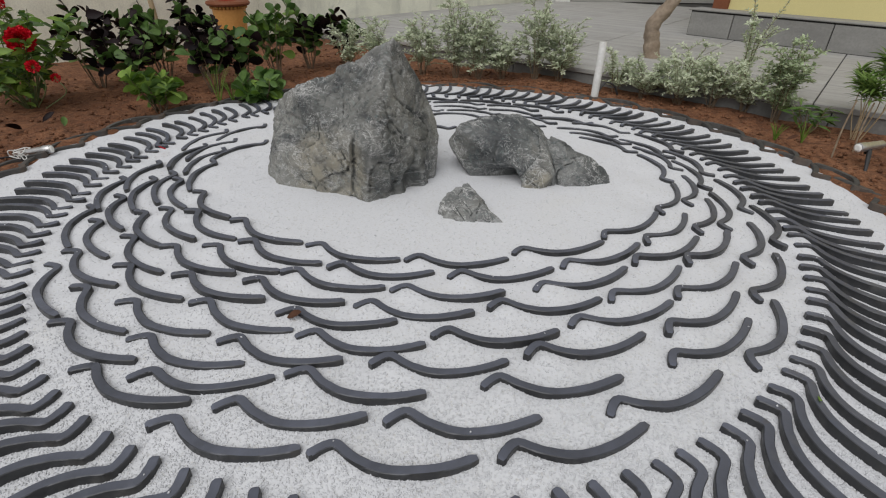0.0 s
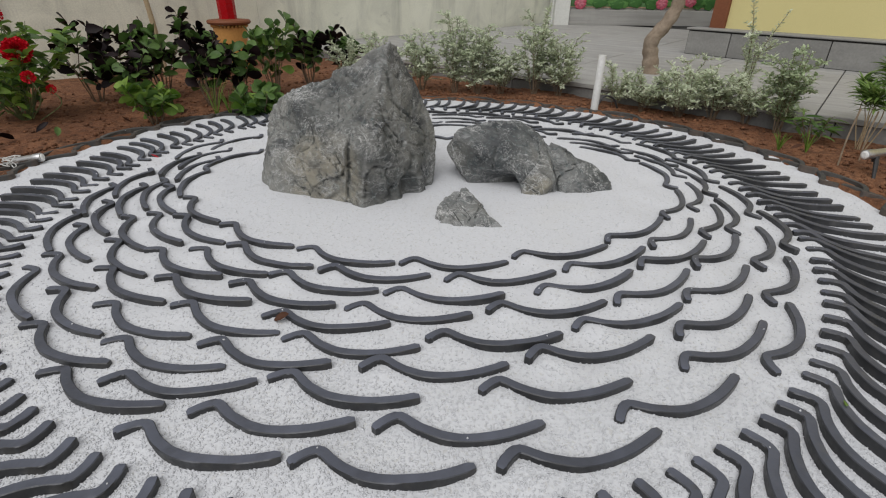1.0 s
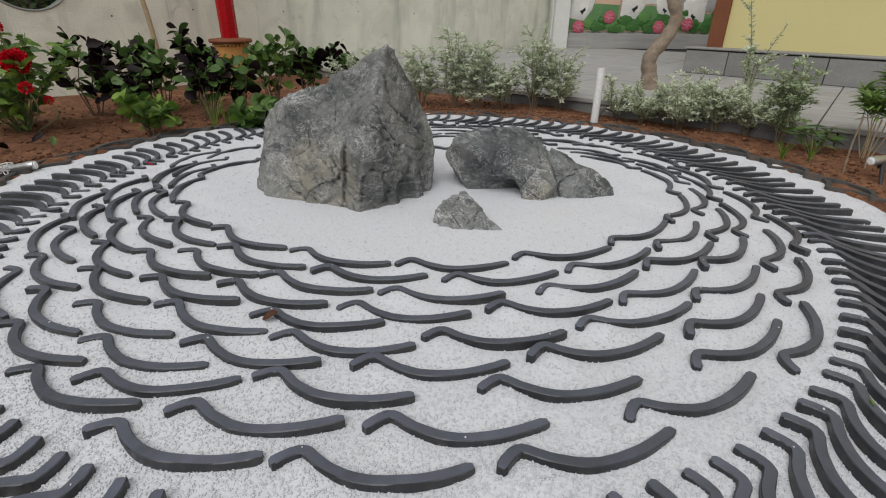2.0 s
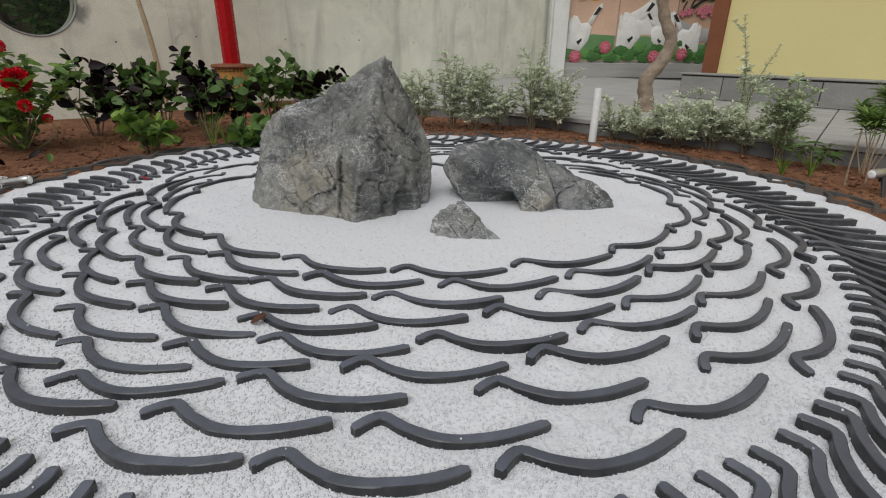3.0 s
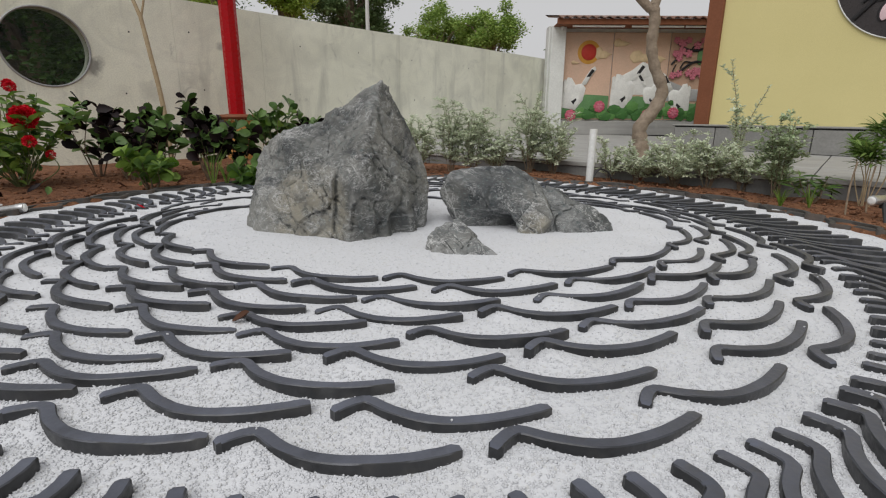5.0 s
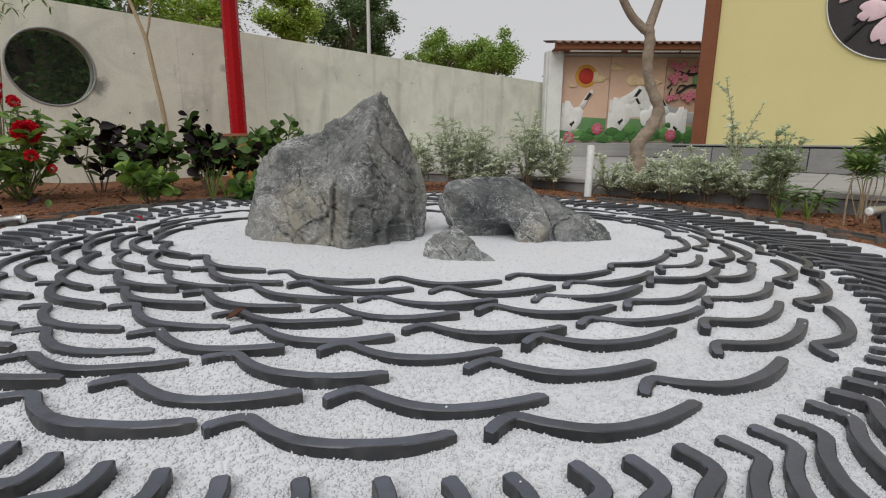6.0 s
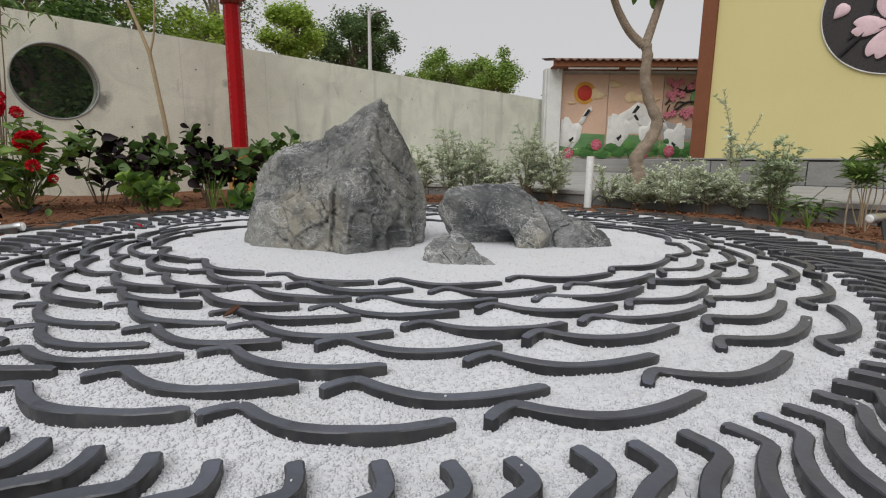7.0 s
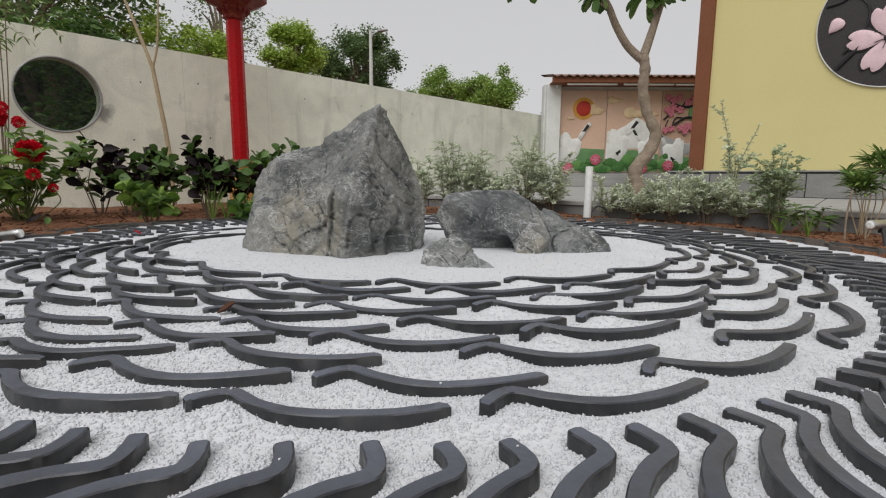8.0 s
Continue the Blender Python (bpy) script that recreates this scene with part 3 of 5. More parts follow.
for i in range(nx + 1):
    xx = 1.85 + 4.3 * i / nx
    zz = 0.014 * math.cos(2 * math.pi * 4.3 * i / nx / 0.135)
    verts += [(xx, -0.46, 1.970 + zz), (xx, 0.7, 2.18 + zz), (xx, 0.7, 2.165 + zz), (xx, -0.46, 1.955 + zz)]
for i in range(nx):
    for k in range(4):
        faces.append((4 * i + k, 4 * i + (k + 1) % 4, 4 * i + 4 + (k + 1) % 4, 4 * i + 4 + k))
roof.add(verts, faces)
M_ROOF = surface("brown_roof_sheet", (0.16, 0.075, 0.05), (0.24, 0.13, 0.09), scale=5, rough=0.7, relief=0.2, stain=(0.42, 0.40, 0.38), stain_scale=3, stain_amount=0.7)
part("roof_sheet", roof, M_ROOF, shelter, "corrugated brown roof sheet with pale weathering", smooth=True)
for cx in (2.53, 3.48, 4.35):
    part("tube_lamp", Shape().box(0.84, 0.035, 0.03, pose(cx, -0.36, 1.842), 0.006), M_TUBE, shelter, "white tube lamp under the eave")
# the small security camera by the pillar, as a plain white cylinder
part("security_camera", Shape().lathe([(0.03, 0), (0.03, 0.05)], 14, pose(1.98, -0.2, 1.805)), M_WHITE, shelter)

MUR0, MUR1 = 0.385, 1.80


def mural(x0, x1, c1, c2):
    ob = thing("mural", None, None, pose(0, MURAL_Y - 0.002, 0), label="painted relief panel in faded pink and green", category="mural", group="mural panels")
    m = surface("mural_ground", c1, c2, scale=2.2, rough=0.75, relief=0.2, stain=(0.45, 0.35, 0.28), stain_scale=1.5, stain_amount=0.4)
    part("backboard", Shape().box(x1 - x0 - 0.012, 0.02, MUR1 - MUR0, pose((x0 + x1) / 2, -0.012, (MUR0 + MUR1) / 2), 0.003), m, ob)
    return ob


def spot(cx, cz, w, h, n=28, wobble=0.0, lobes=7, seed=0):
    """A rounded outline."""
    return [(cx + w / 2 * (1 + wobble * math.sin(lobes * a + seed)) * math.cos(a), cz + h / 2 * (1 + wobble * math.cos(lobes * a + 2 * seed)) * math.sin(a))
            for a in [2 * math.pi * k / n for k in range(n)]]


M_SUNRED = paint("vermilion_paint", (0.52, 0.035, 0.02))
M_SUNGOLD = paint("orange_yellow_paint", (0.66, 0.33, 0.05))
M_CLOUD = paint("cream_paint", (0.74, 0.56, 0.34))
M_SNOW = paint("white_relief_paint", (0.80, 0.80, 0.77))
M_MOUNT = paint("slate_relief_paint", (0.42, 0.42, 0.42))
M_FIELD = paint("meadow_green_paint", (0.12, 0.26, 0.10))
M_LILY = paint("leaf_green_paint", (0.045, 0.15, 0.03))
M_LOTUS = paint("lotus_pink_paint", (0.55, 0.10, 0.16))
panel_a = mural(2.07, 2.90, (0.67, 0.45, 0.33), (0.73, 0.50, 0.37))
panel_b = mural(2.90, 3.86, (0.66, 0.44, 0.32), (0.72, 0.49, 0.36))
panel_c = mural(3.86, 5.0, (0.50, 0.32, 0.23), (0.56, 0.37, 0.265))


def relief(name, outline, depth, material, parent, label="", y=-0.022, dome=0.01):
    return part(name, Shape().slab(outline, depth, pose(0, y, 0), dome), material, parent, label, smooth=True)


relief("sun_halo", spot(2.49, 1.485, 0.38, 0.38), 0.006, M_SUNGOLD, panel_a, "orange halo of the painted sun", dome=0.002)
relief("sun_disc", spot(2.49, 1.485, 0.26, 0.26), 0.02, M_SUNRED, panel_a, "red painted sun")


def cloud(parent, x, z, w, h, material):
    relief("cloud", spot(x - w * 0.22, z, w * 0.5, h, wobble=0.06, lobes=4, seed=1), 0.014, material, parent)
    relief("cloud", spot(x + w * 0.08, z - h * 0.12, w * 0.62, h * 0.62, wobble=0.05, lobes=5, seed=2), 0.016, material, parent)
    relief("cloud", [(x, z - h * 0.05), (x + w * 0.25, z + h * 0.1), (x + w * 0.6, z - h * 0.08), (x + w * 0.3, z - h * 0.25), (x + w * 0.05, z - h * 0.3)], 0.012, material, parent)


cloud(panel_a, 2.72, 1.47, 0.28, 0.20, M_CLOUD)
cloud(panel_a, 2.27, 1.32, 0.14, 0.06, M_CLOUD)
cloud(panel_b, 3.03, 1.64, 0.28, 0.13, M_CLOUD)
cloud(panel_b, 3.40, 1.42, 0.44, 0.20, M_CLOUD)
cloud(panel_b, 3.66, 1.40, 0.26, 0.18, M_CLOUD)
relief("mountain", [(2.92, 0.98), (3.20, 1.16), (3.42, 1.34), (3.52, 1.30), (3.84, 1.06), (3.84, 0.80), (2.92, 0.80)], 0.012, M_SNOW, panel_b)
relief("snow_cap", [(3.06, 1.10), (3.30, 1.23), (3.42, 1.31), (3.52, 1.27), (3.70, 1.12), (3.56, 1.09), (3.46, 1.02), (3.30, 1.10), (3.2, 1.03)], 0.018, M_SNOW, panel_b)
relief("mountain", [(3.88, 1.04), (4.05, 0.97), (4.3, 0.90), (4.98, 0.88), (4.98, 0.7), (3.88, 0.7)], 0.012, M_MOUNT, panel_c)
relief("meadow", [(2.09, 0.40), (2.885, 0.40), (2.885, 0.78), (2.5, 0.80), (2.09, 0.70)], 0.008, M_FIELD, panel_a, dome=0.002)
relief("meadow", [(2.915, 0.40), (3.845, 0.40), (3.845, 0.70), (3.4, 0.78), (2.915, 0.74)], 0.008, M_FIELD, panel_b, dome=0.002)
relief("meadow", [(3.875, 0.40), (4.98, 0.40), (4.98, 0.6), (4.4, 0.66), (3.875, 0.68)], 0.008, M_FIELD, panel_c, dome=0.002)
# plain pale shapes where the panel shows large white forms
for parent, cx, cz, s, flip in ((panel_a, 2.28, 0.88, 1.0, 1), (panel_b, 3.12, 0.93, 1.05, 1), (panel_b, 3.62, 0.86, 0.8, -1), (panel_c, 4.10, 0.80, 0.95, -1)):
    relief("pale_form", [(cx + flip * s * q[0], cz + s * q[1]) for q in ((-0.20, -0.30), (-0.19, 0.02), (-0.12, 0.20), (-0.05, 0.19), (0.02, 0.08), (0.14, 0.10), (0.20, 0.02), (0.16, -0.18), (0.04, -0.34))],
           0.022, M_SNOW, parent, "plain white relief form", dome=0.02)
    relief("pale_form", [(cx + flip * s * q[0], cz + s * q[1]) for q in ((0.10, 0.06), (0.20, 0.08), (0.30, 0.26), (0.36, 0.33), (0.33, 0.38), (0.27, 0.34), (0.18, 0.20))], 0.02, M_SNOW, parent, "plain white relief form")
    for q in range(5):
        relief("pale_ridge", [(cx + flip * s * (-0.19 + 0.06 * q + u), cz + s * (0.14 - 0.05 * q + w)) for u, w in ((0, 0), (0.035, 0.03), (0.05, -0.06), (0.03, -0.20), (0.0, -0.16))], 0.032, M_SNOW, parent, "plain white relief form", dome=0.006)
    relief("dark_form", [(cx + flip * s * q[0], cz + s * q[1]) for q in ((0.19, 0.20), (0.28, 0.34), (0.33, 0.31), (0.25, 0.20))], 0.028, M_INK, parent, "plain black relief form")
    relief("dark_form", [(cx + flip * s * q[0], cz + s * q[1]) for q in ((-0.08, -0.22), (0.02, -0.10), (0.10, -0.05), (0.06, -0.20), (0.0, -0.26))], 0.028, M_INK, parent, "plain black relief form")


M_LILY_PALE = paint("fresh_green_paint", (0.10, 0.25, 0.06))


def lily_pads(parent, x0, x1, seed):
    """Two rows of overlapping relief leaves with a raised rib."""
    rng = random.Random(seed)
    count = int((x1 - x0) / 0.065)
    for k in range(count):
        cx, cz = x0 + (k + 0.5) * (x1 - x0) / count + rng.uniform(-0.03, 0.03), rng.uniform(0.45, 0.70) if k % 2 else rng.uniform(0.43, 0.56)
        w, h = rng.uniform(0.15, 0.25), rng.uniform(0.11, 0.19)
        pad = relief("lily_pad", spot(cx, cz, w, h, wobble=0.10, lobes=5 + k % 3, seed=k), 0.018 + 0.005 * (k % 4), M_LILY if k % 5 else M_LILY_PALE, parent, "green relief leaf")
        rib = [(cx - 0.4 * w, cz - 0.012), (cx + 0.35 * w, cz + 0.2 * h), (cx + 0.36 * w, cz + 0.2 * h + 0.012), (cx - 0.4 * w, cz + 0.004)]
        relief("rib", rib, 0.024 + 0.005 * (k % 4), M_LILY_PALE, pad, dome=0.002)


lily_pads(panel_a, 2.40, 2.89, 3)
lily_pads(panel_b, 2.93, 3.84, 4)
lily_pads(panel_c, 3.89, 4.7, 5)
for parent, cx, cz in ((panel_a, 2.24, 0.45), (panel_a, 2.73, 0.60), (panel_b, 3.56, 0.46), (panel_c, 4.02, 0.5)):
    blossom(parent, cx, cz, 0.20, 7, 12, M_LOTUS, -0.055)
    blossom(parent, cx, cz, 0.12, 5, 40, M_PINK_MID, -0.064)
part("branch", Shape().tube(smooth_line([(4.60, -0.04, 1.30), (4.30, -0.04, 1.34), (4.10, -0.04, 1.22), (3.96, -0.04, 1.12)]), 0.022, 6), M_INK, panel_c, "dark painted branch", smooth=True)
part("branch", Shape().tube(smooth_line([(4.55, -0.04, 1.60), (4.30, -0.04, 1.52), (4.08, -0.04, 1.56), (3.95, -0.04, 1.66)]), 0.02, 6), M_INK, panel_c, "dark painted branch", smooth=True)
for a, b, c, r in (((3.90, 1.30), (4.02, 1.42), (4.14, 1.50), 0.016), ((4.06, 1.24), (4.12, 1.34), (4.24, 1.33), 0.012), ((4.20, 1.52), (4.28, 1.62), (4.40, 1.66), 0.012), ((3.98, 1.30), (3.94, 1.20), (3.97, 1.12), 0.010)):
    part("branch", Shape().tube(smooth_line([(x, -0.04, z) for x, z in (a, b, c)]), r, 6), M_INK, panel_c, "dark painted branch", smooth=True)
rng = random.Random(8)
for cx, cz in ((3.95, 1.68), (4.05, 1.63), (4.15, 1.68), (4.30, 1.60), (4.40, 1.68), (3.95, 1.47), (4.05, 1.50), (4.02, 1.40), (4.17, 1.47), (3.94, 1.12), (4.04, 1.15), (4.20, 1.16), (4.28, 1.10), (4.36, 1.18), (4.43, 1.12), (4.30, 1.20)):
    blossom(panel_c, cx, cz, rng.uniform(0.11, 0.15), 5, 100 * cx, M_PINK_MID, -0.05)
relief("green_form", spot(4.38, 1.42, 0.10, 0.26), 0.02, M_FIELD, panel_c, "plain green relief form")


# ---- curved roof tiles set on edge in the gravel ----
TILE_LINE = ((0.0, 0.0), (0.016, 0.0135), (0.030, 0.0225), (0.041, 0.0255), (0.052, 0.0215), (0.080, -0.002), (0.120, -0.022), (0.160, -0.029), (0.215, -0.025), (0.262, -0.013), (0.300, 0.002))


def tile_mesh(seed, thick=0.0192, low=-0.055, top=0.038, length=0.311, wave=1.024):
    """One S-shaped tile: x along its chord from hook to tail, y towards the hook's crest, standing on edge."""
    rng = random.Random(seed)
    k = length / 0.304
    line = smooth_line([((u - 0.152) * k, v * wave, 0) for u, v in TILE_LINE], 4)
    bev = 0.0016
    section = ((-0.5, low), (-0.5, top - bev), (-0.5 + bev / thick, top), (0.5 - bev / thick, top), (0.5, top - bev), (0.5, low))
    verts, faces, n = [], [], len(section)
    for i, p in enumerate(line):
        way = (line[min(i + 1, len(line) - 1)] - line[max(i - 1, 0)]).normalized()
        side = Vector((-way.y, way.x, 0))
        end = 0.66 if i in (0, len(line) - 1) else 1.0
        wear = rng.uniform(-0.0002, 0.0002)
        for s, z in section:
            dz = (wear + 0.0005 * math.sin(40 * p.x + seed)) if z > 0 else 0
            verts.append(p + side * (s * thick * end + rng.uniform(-0.0004, 0.0004)) + Vector((0, 0, z + dz - (0.002 if end < 1 and z > 0 else 0))))
    for i in range(len(line) - 1):
        for k2 in range(n - 1):
            faces.append((i * n + k2, i * n + k2 + 1, (i + 1) * n + k2 + 1, (i + 1) * n + k2))
    faces.append(tuple(range(n)))
    faces.append(tuple((len(line) - 1) * n + j for j in range(n))[::-1])
    return Shape().add(verts, faces).mesh("roof_tile", True)


def tile_kinds(material, count, **kw):
    kinds = []
    for s in range(count):
        me = tile_mesh(s + 1, **kw)
        me.materials.append(material)
        kinds.append(me)
    return kinds


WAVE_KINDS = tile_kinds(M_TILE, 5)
rng = random.Random(11)


HEAPS = []
TOPS = []
BED = Vector((-0.003, 0.041, 0))


def lay(kinds, r, angle, turn, label, group, z=0.0, lean=3.0):
    """A tile with its middle at radius r and that angle; its chord turned from the tangent by turn degrees."""
    a = radians(angle)
    ob = new("roof_tile", kinds[rng.randrange(len(kinds))])
    ob.matrix_world = pose(BED.x + r * math.cos(a), BED.y + r * math.sin(a), z + rng.uniform(-0.002, 0.002), rng.uniform(-lean, lean), rng.uniform(-1.0, 1.0), angle + 90 + turn)
    for u, v, wide, lift in ((-0.105, -0.008, 0.028, 0.008), (0.06, -0.055, 0.04, -0.0025), (0.05, 0.03, 0.05, 0.003)):
        w = ob.matrix_world @ Vector((u, v, 0))
        HEAPS.append((w.x, w.y, wide * rng.uniform(0.8, 1.2), lift * rng.uniform(0.4, 1.3)))
    if rng.random() < 0.45:
        u, v = TILE_LINE[rng.randrange(1, len(TILE_LINE) - 1)]
        TOPS.append((ob.matrix_world @ Vector(((u - 0.152) * 1.024, v * 1.024 + rng.uniform(-0.005, 0.005), 0.0385)))[:])
    return tagged(ob, label=label, category="roof tile", group=group)


# radius, angle, turn of the tiles laid in waves round the rocks
WAVE_ROWS = []
WAVE_ROWS.append(((0.627, 216.9, 27), (0.656, 230.1, 18), (0.538, 248.0, 8), (0.686, 250.1, 9), (0.598, 259.9, 8), (0.696, 277.2, -7), (0.541, 282.2, -7), (0.643, 292.0, -12), (0.625, 313.9, -28)))
WAVE_ROWS.append(((0.748, 91.9, 4), (0.779, 193.6, 32), (0.775, 205.5, 27), (0.754, 225.7, 18), (0.774, 245.0, 9), (0.769, 270.1, -3), (0.775, 306.9, -14), (0.742, 318.5, -20), (0.766, 337.3, -28)))
WAVE_ROWS.append(((0.876, 202.1, 23), (0.852, 220.4, 24), (0.871, 232.1, 19), (0.831, 256.8, 9), (0.898, 262.5, 4), (0.886, 283.2, -8), (0.812, 294.9, -15), (0.890, 329.4, -26), (0.876, 339.4, -22)))
WAVE_ROWS.append(((0.928, 156.3, -7), (0.905, 174.8, 13), (0.918, 185.6, 27), (0.916, 242.0, 10), (0.975, 252.3, 8), (0.962, 274.1, 0), (0.940, 304.6, -15), (0.904, 315.3, -10), (0.914, 355.4, -22)))
WAVE_ROWS.append(((0.994, 13.3, -5), (0.988, 165.6, 7), (0.994, 182.3, 16), (0.962, 202.4, 19), (0.979, 212.3, 16), (0.993, 222.3, 18), (0.984, 294.7, -9), (1.001, 334.5, -19), (1.007, 347.8, -14)))
WAVE_ROWS.append(((1.016, 0.3, -16), (0.989, 31.5, 14), (1.047, 185.5, 12), (1.026, 232.8, 16), (1.066, 241.5, 15), (1.036, 263.9, -2), (1.060, 287.1, -10), (1.066, 314.2, -9), (1.026, 323.0, -16)))
WAVE_ROWS.append(((1.070, 18.6, 5), (1.029, 36.3, 22), (1.061, 41.8, 23), (1.054, 158.6, 1), (1.077, 193.5, 20), (1.098, 203.1, 17), (1.108, 246.9, 26), (1.122, 276.0, -2), (1.071, 350.8, -3)))
WAVE_ROWS.append(((1.102, 8.3, -1), (1.117, 25.0, 10), (1.096, 164.2, 12), (1.133, 176.4, 10), (1.109, 212.9, 24), (1.120, 224.8, 9), (1.127, 258.5, 10), (1.129, 309.3, -6), (1.125, 339.1, -4)))
WAVE_ROWS.append(((1.121, 146.1, 6), (1.167, 184.8, 12), (1.172, 197.4, 5), (1.171, 230.9, 15), (1.193, 241.0, 14), (1.203, 269.4, 1), (1.172, 297.7, -3), (1.163, 329.5, -5), (1.169, 358.1, 1)))
WAVE_ROWS.append(((1.174, 14.7, 6), (1.176, 41.7, 16), (1.150, 51.7, 22), (1.177, 154.5, 9), (1.199, 216.0, 3), (1.215, 254.0, 8), (1.209, 285.7, 1), (1.202, 315.8, 10), (1.201, 346.5, 5)))
WAVE_ROWS.append(((1.229, 26.7, -0),))
WAVE_LABEL, WAVE_GROUP = "dark grey S-shaped clay roof tile on edge in white gravel", "wave tiles round the rocks"
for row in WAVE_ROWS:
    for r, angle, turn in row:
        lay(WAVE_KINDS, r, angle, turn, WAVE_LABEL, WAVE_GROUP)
# the regular rows on the far side of the rocks
for r, a0, count in ((0.978, 62, 4), (1.060, 60, 4), (1.142, 66, 4), (1.234, 68, 4), (1.300, 62, 4)):
    for k in range(count):
        lay(WAVE_KINDS, r, a0 + k * math.degrees(0.323 / r), 3, WAVE_LABEL, WAVE_GROUP)

# the fan of tiles between the waves and the rim
FAN_GROUP = "tiles fanned round the edge"
FAN_NEAR = [-147.2, -144.6, -141.7, -138.9, -136.1, -133.1, -129.8, -127.2, -124.0, -121.5, -118.7, -115.5, -112.5, -109.8, -106.8, -103.9, -100.7, -97.7, -94.8, -91.0, -87.4, -84.2,
            -81.3, -78.1, -75.2, -72.2, -69.3, -66.8, -64.2, -61.2, -58.3, -55.6, -52.9, -49.8, -47.0, -43.8, -40.8, -37.7, -34.2, -31.4, -28.5]
for angle in [-150.0 - 2.85 * i for i in range(40)] + FAN_NEAR + [-25.6 + 2.95 * i for i in range(42)]:
    angle = angle + (0.0 if angle in FAN_NEAR else rng.uniform(-0.4, 0.4))
    far, right = max(0.0, math.sin(radians(angle))), max(0.0, math.cos(radians(angle)))
    inner = 1.290 - 0.053 * math.cos(radians(angle)) ** 2 + 0.082 * far ** 2 + (0.0 if angle in FAN_NEAR else rng.uniform(-0.010, 0.010))
    # the hook end lies on the inner circle; the tail points outward, swung a little clockwise
    swing = -19.5 - 4 * right ** 2 + rng.uniform(-1.0, 1.0)
    hook = Vector((inner * math.cos(radians(angle)), inner * math.sin(radians(angle))))
    mid = hook + 0.156 * Vector((math.cos(radians(angle + swing)), math.sin(radians(angle + swing))))
    place = math.degrees(math.atan2(mid.y, mid.x))
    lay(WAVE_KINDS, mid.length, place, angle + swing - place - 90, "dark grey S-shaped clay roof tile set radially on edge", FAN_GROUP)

# the double chain of tiles that edges the bed
RIM_KINDS = tile_kinds(M_RIM, 4, thick=0.0195, top=0.042, wave=1.4)
for ring, (r, count, shift) in enumerate(((1.680, 34, 0.0), (1.713, 34, 5.0))):
    for k in range(count):
        lay(RIM_KINDS, r + rng.uniform(-0.006, 0.006), shift + 360 * k / count, rng.uniform(-3, 3), "weathered grey clay roof tile edging the gravel against soil", "tiles edging the bed", -0.005 + 0.004 * ring, 6.0)


# ---- the gravel, heaped into the hooks of the tiles and lower along their bellies ----
GRAVEL_R = 1.70


GRID_N = 600
GRID = np.linspace(-GRAVEL_R, GRAVEL_R, GRID_N)


def gravel_field():
    x, y = np.meshgrid(GRID, GRID, indexing="ij")
    h = 0.0035 * np.sin(9 * x + 2 * np.sin(5 * y)) * np.cos(8 * y + 1.5 * np.sin(7 * x))
    h = h + 0.0016 * np.sin(31 * x + 2 * np.cos(17 * y)) * np.sin(27 * y + np.sin(23 * x))
    r = np.hypot(x, y)
    h = 0.0238 - 0.0010 * np.clip((r - 0.45) / 0.25, 0, 1) - 0.0065 * np.clip((r - 1.24) / 0.10, 0, 1) + h * np.clip((np.hypot(x, y + 0.02) - 0.45) / 0.3, 0.15, 1)
    h = h + 0.0055 * np.clip((y - 0.1) / 0.5, 0, 1)
    cell = 2 * GRAVEL_R / (GRID_N - 1)
    for cx, cy, wide, lift in HEAPS:
        cx, cy = cx - BED.x, cy - BED.y
        i, j, n = int((cx + GRAVEL_R) / cell), int((cy + GRAVEL_R) / cell), int(3 * wide / cell)
        part_x, part_y = slice(max(i - n, 0), i + n), slice(max(j - n, 0), j + n)
        h[part_x, part_y] += lift * np.exp(-((x[part_x, part_y] - cx) ** 2 + (y[part_x, part_y] - cy) ** 2) / (2 * wide * wide))
    return np.minimum(h, 0.0320)


FIELD = gravel_field()


def gravel_height(x, y):
    u, v = (np.asarray(x) - BED.x + GRAVEL_R) / (2 * GRAVEL_R) * (GRID_N - 1), (np.asarray(y) - BED.y + GRAVEL_R) / (2 * GRAVEL_R) * (GRID_N - 1)
    i, j = np.clip(u.astype(int), 0, GRID_N - 2), np.clip(v.astype(int), 0, GRID_N - 2)
    a, b = u - i, v - j
    return FIELD[i, j] * (1 - a) * (1 - b) + FIELD[i + 1, j] * a * (1 - b) + FIELD[i, j + 1] * (1 - a) * b + FIELD[i + 1, j + 1] * a * b


def make_gravel():
    n = 320
    s = np.linspace(-GRAVEL_R, GRAVEL_R, n)
    x, y = np.meshgrid(s, s, indexing="ij")
    v = np.stack([x + BED.x, y + BED.y, gravel_height(x + BED.x, y + BED.y)], -1).reshape(-1, 3)
    i = np.arange(n * n).reshape(n, n)
    a, b, c, d = i[:-1, :-1].ravel(), i[1:, :-1].ravel(), i[1:, 1:].ravel(), i[:-1, 1:].ravel()
    t = np.concatenate([np.stack([a, b, c], -1), np.stack([a, c, d], -1)])
    mid = v[t].mean(1)
    t = t[np.hypot(mid[:, 0] - BED.x, mid[:, 1] - BED.y) < GRAVEL_R - 0.005]
    used = np.unique(t)
    back = np.zeros(n * n, int)
    back[used] = np.arange(len(used))
    me = tri_mesh("gravel_bed", v[used], back[t], smooth=True)
    return thing("gravel_bed", M_GRAVEL, me, label="round bed of fine white marble gravel", category="gravel", kind="structure")


gravel_bed = make_gravel()



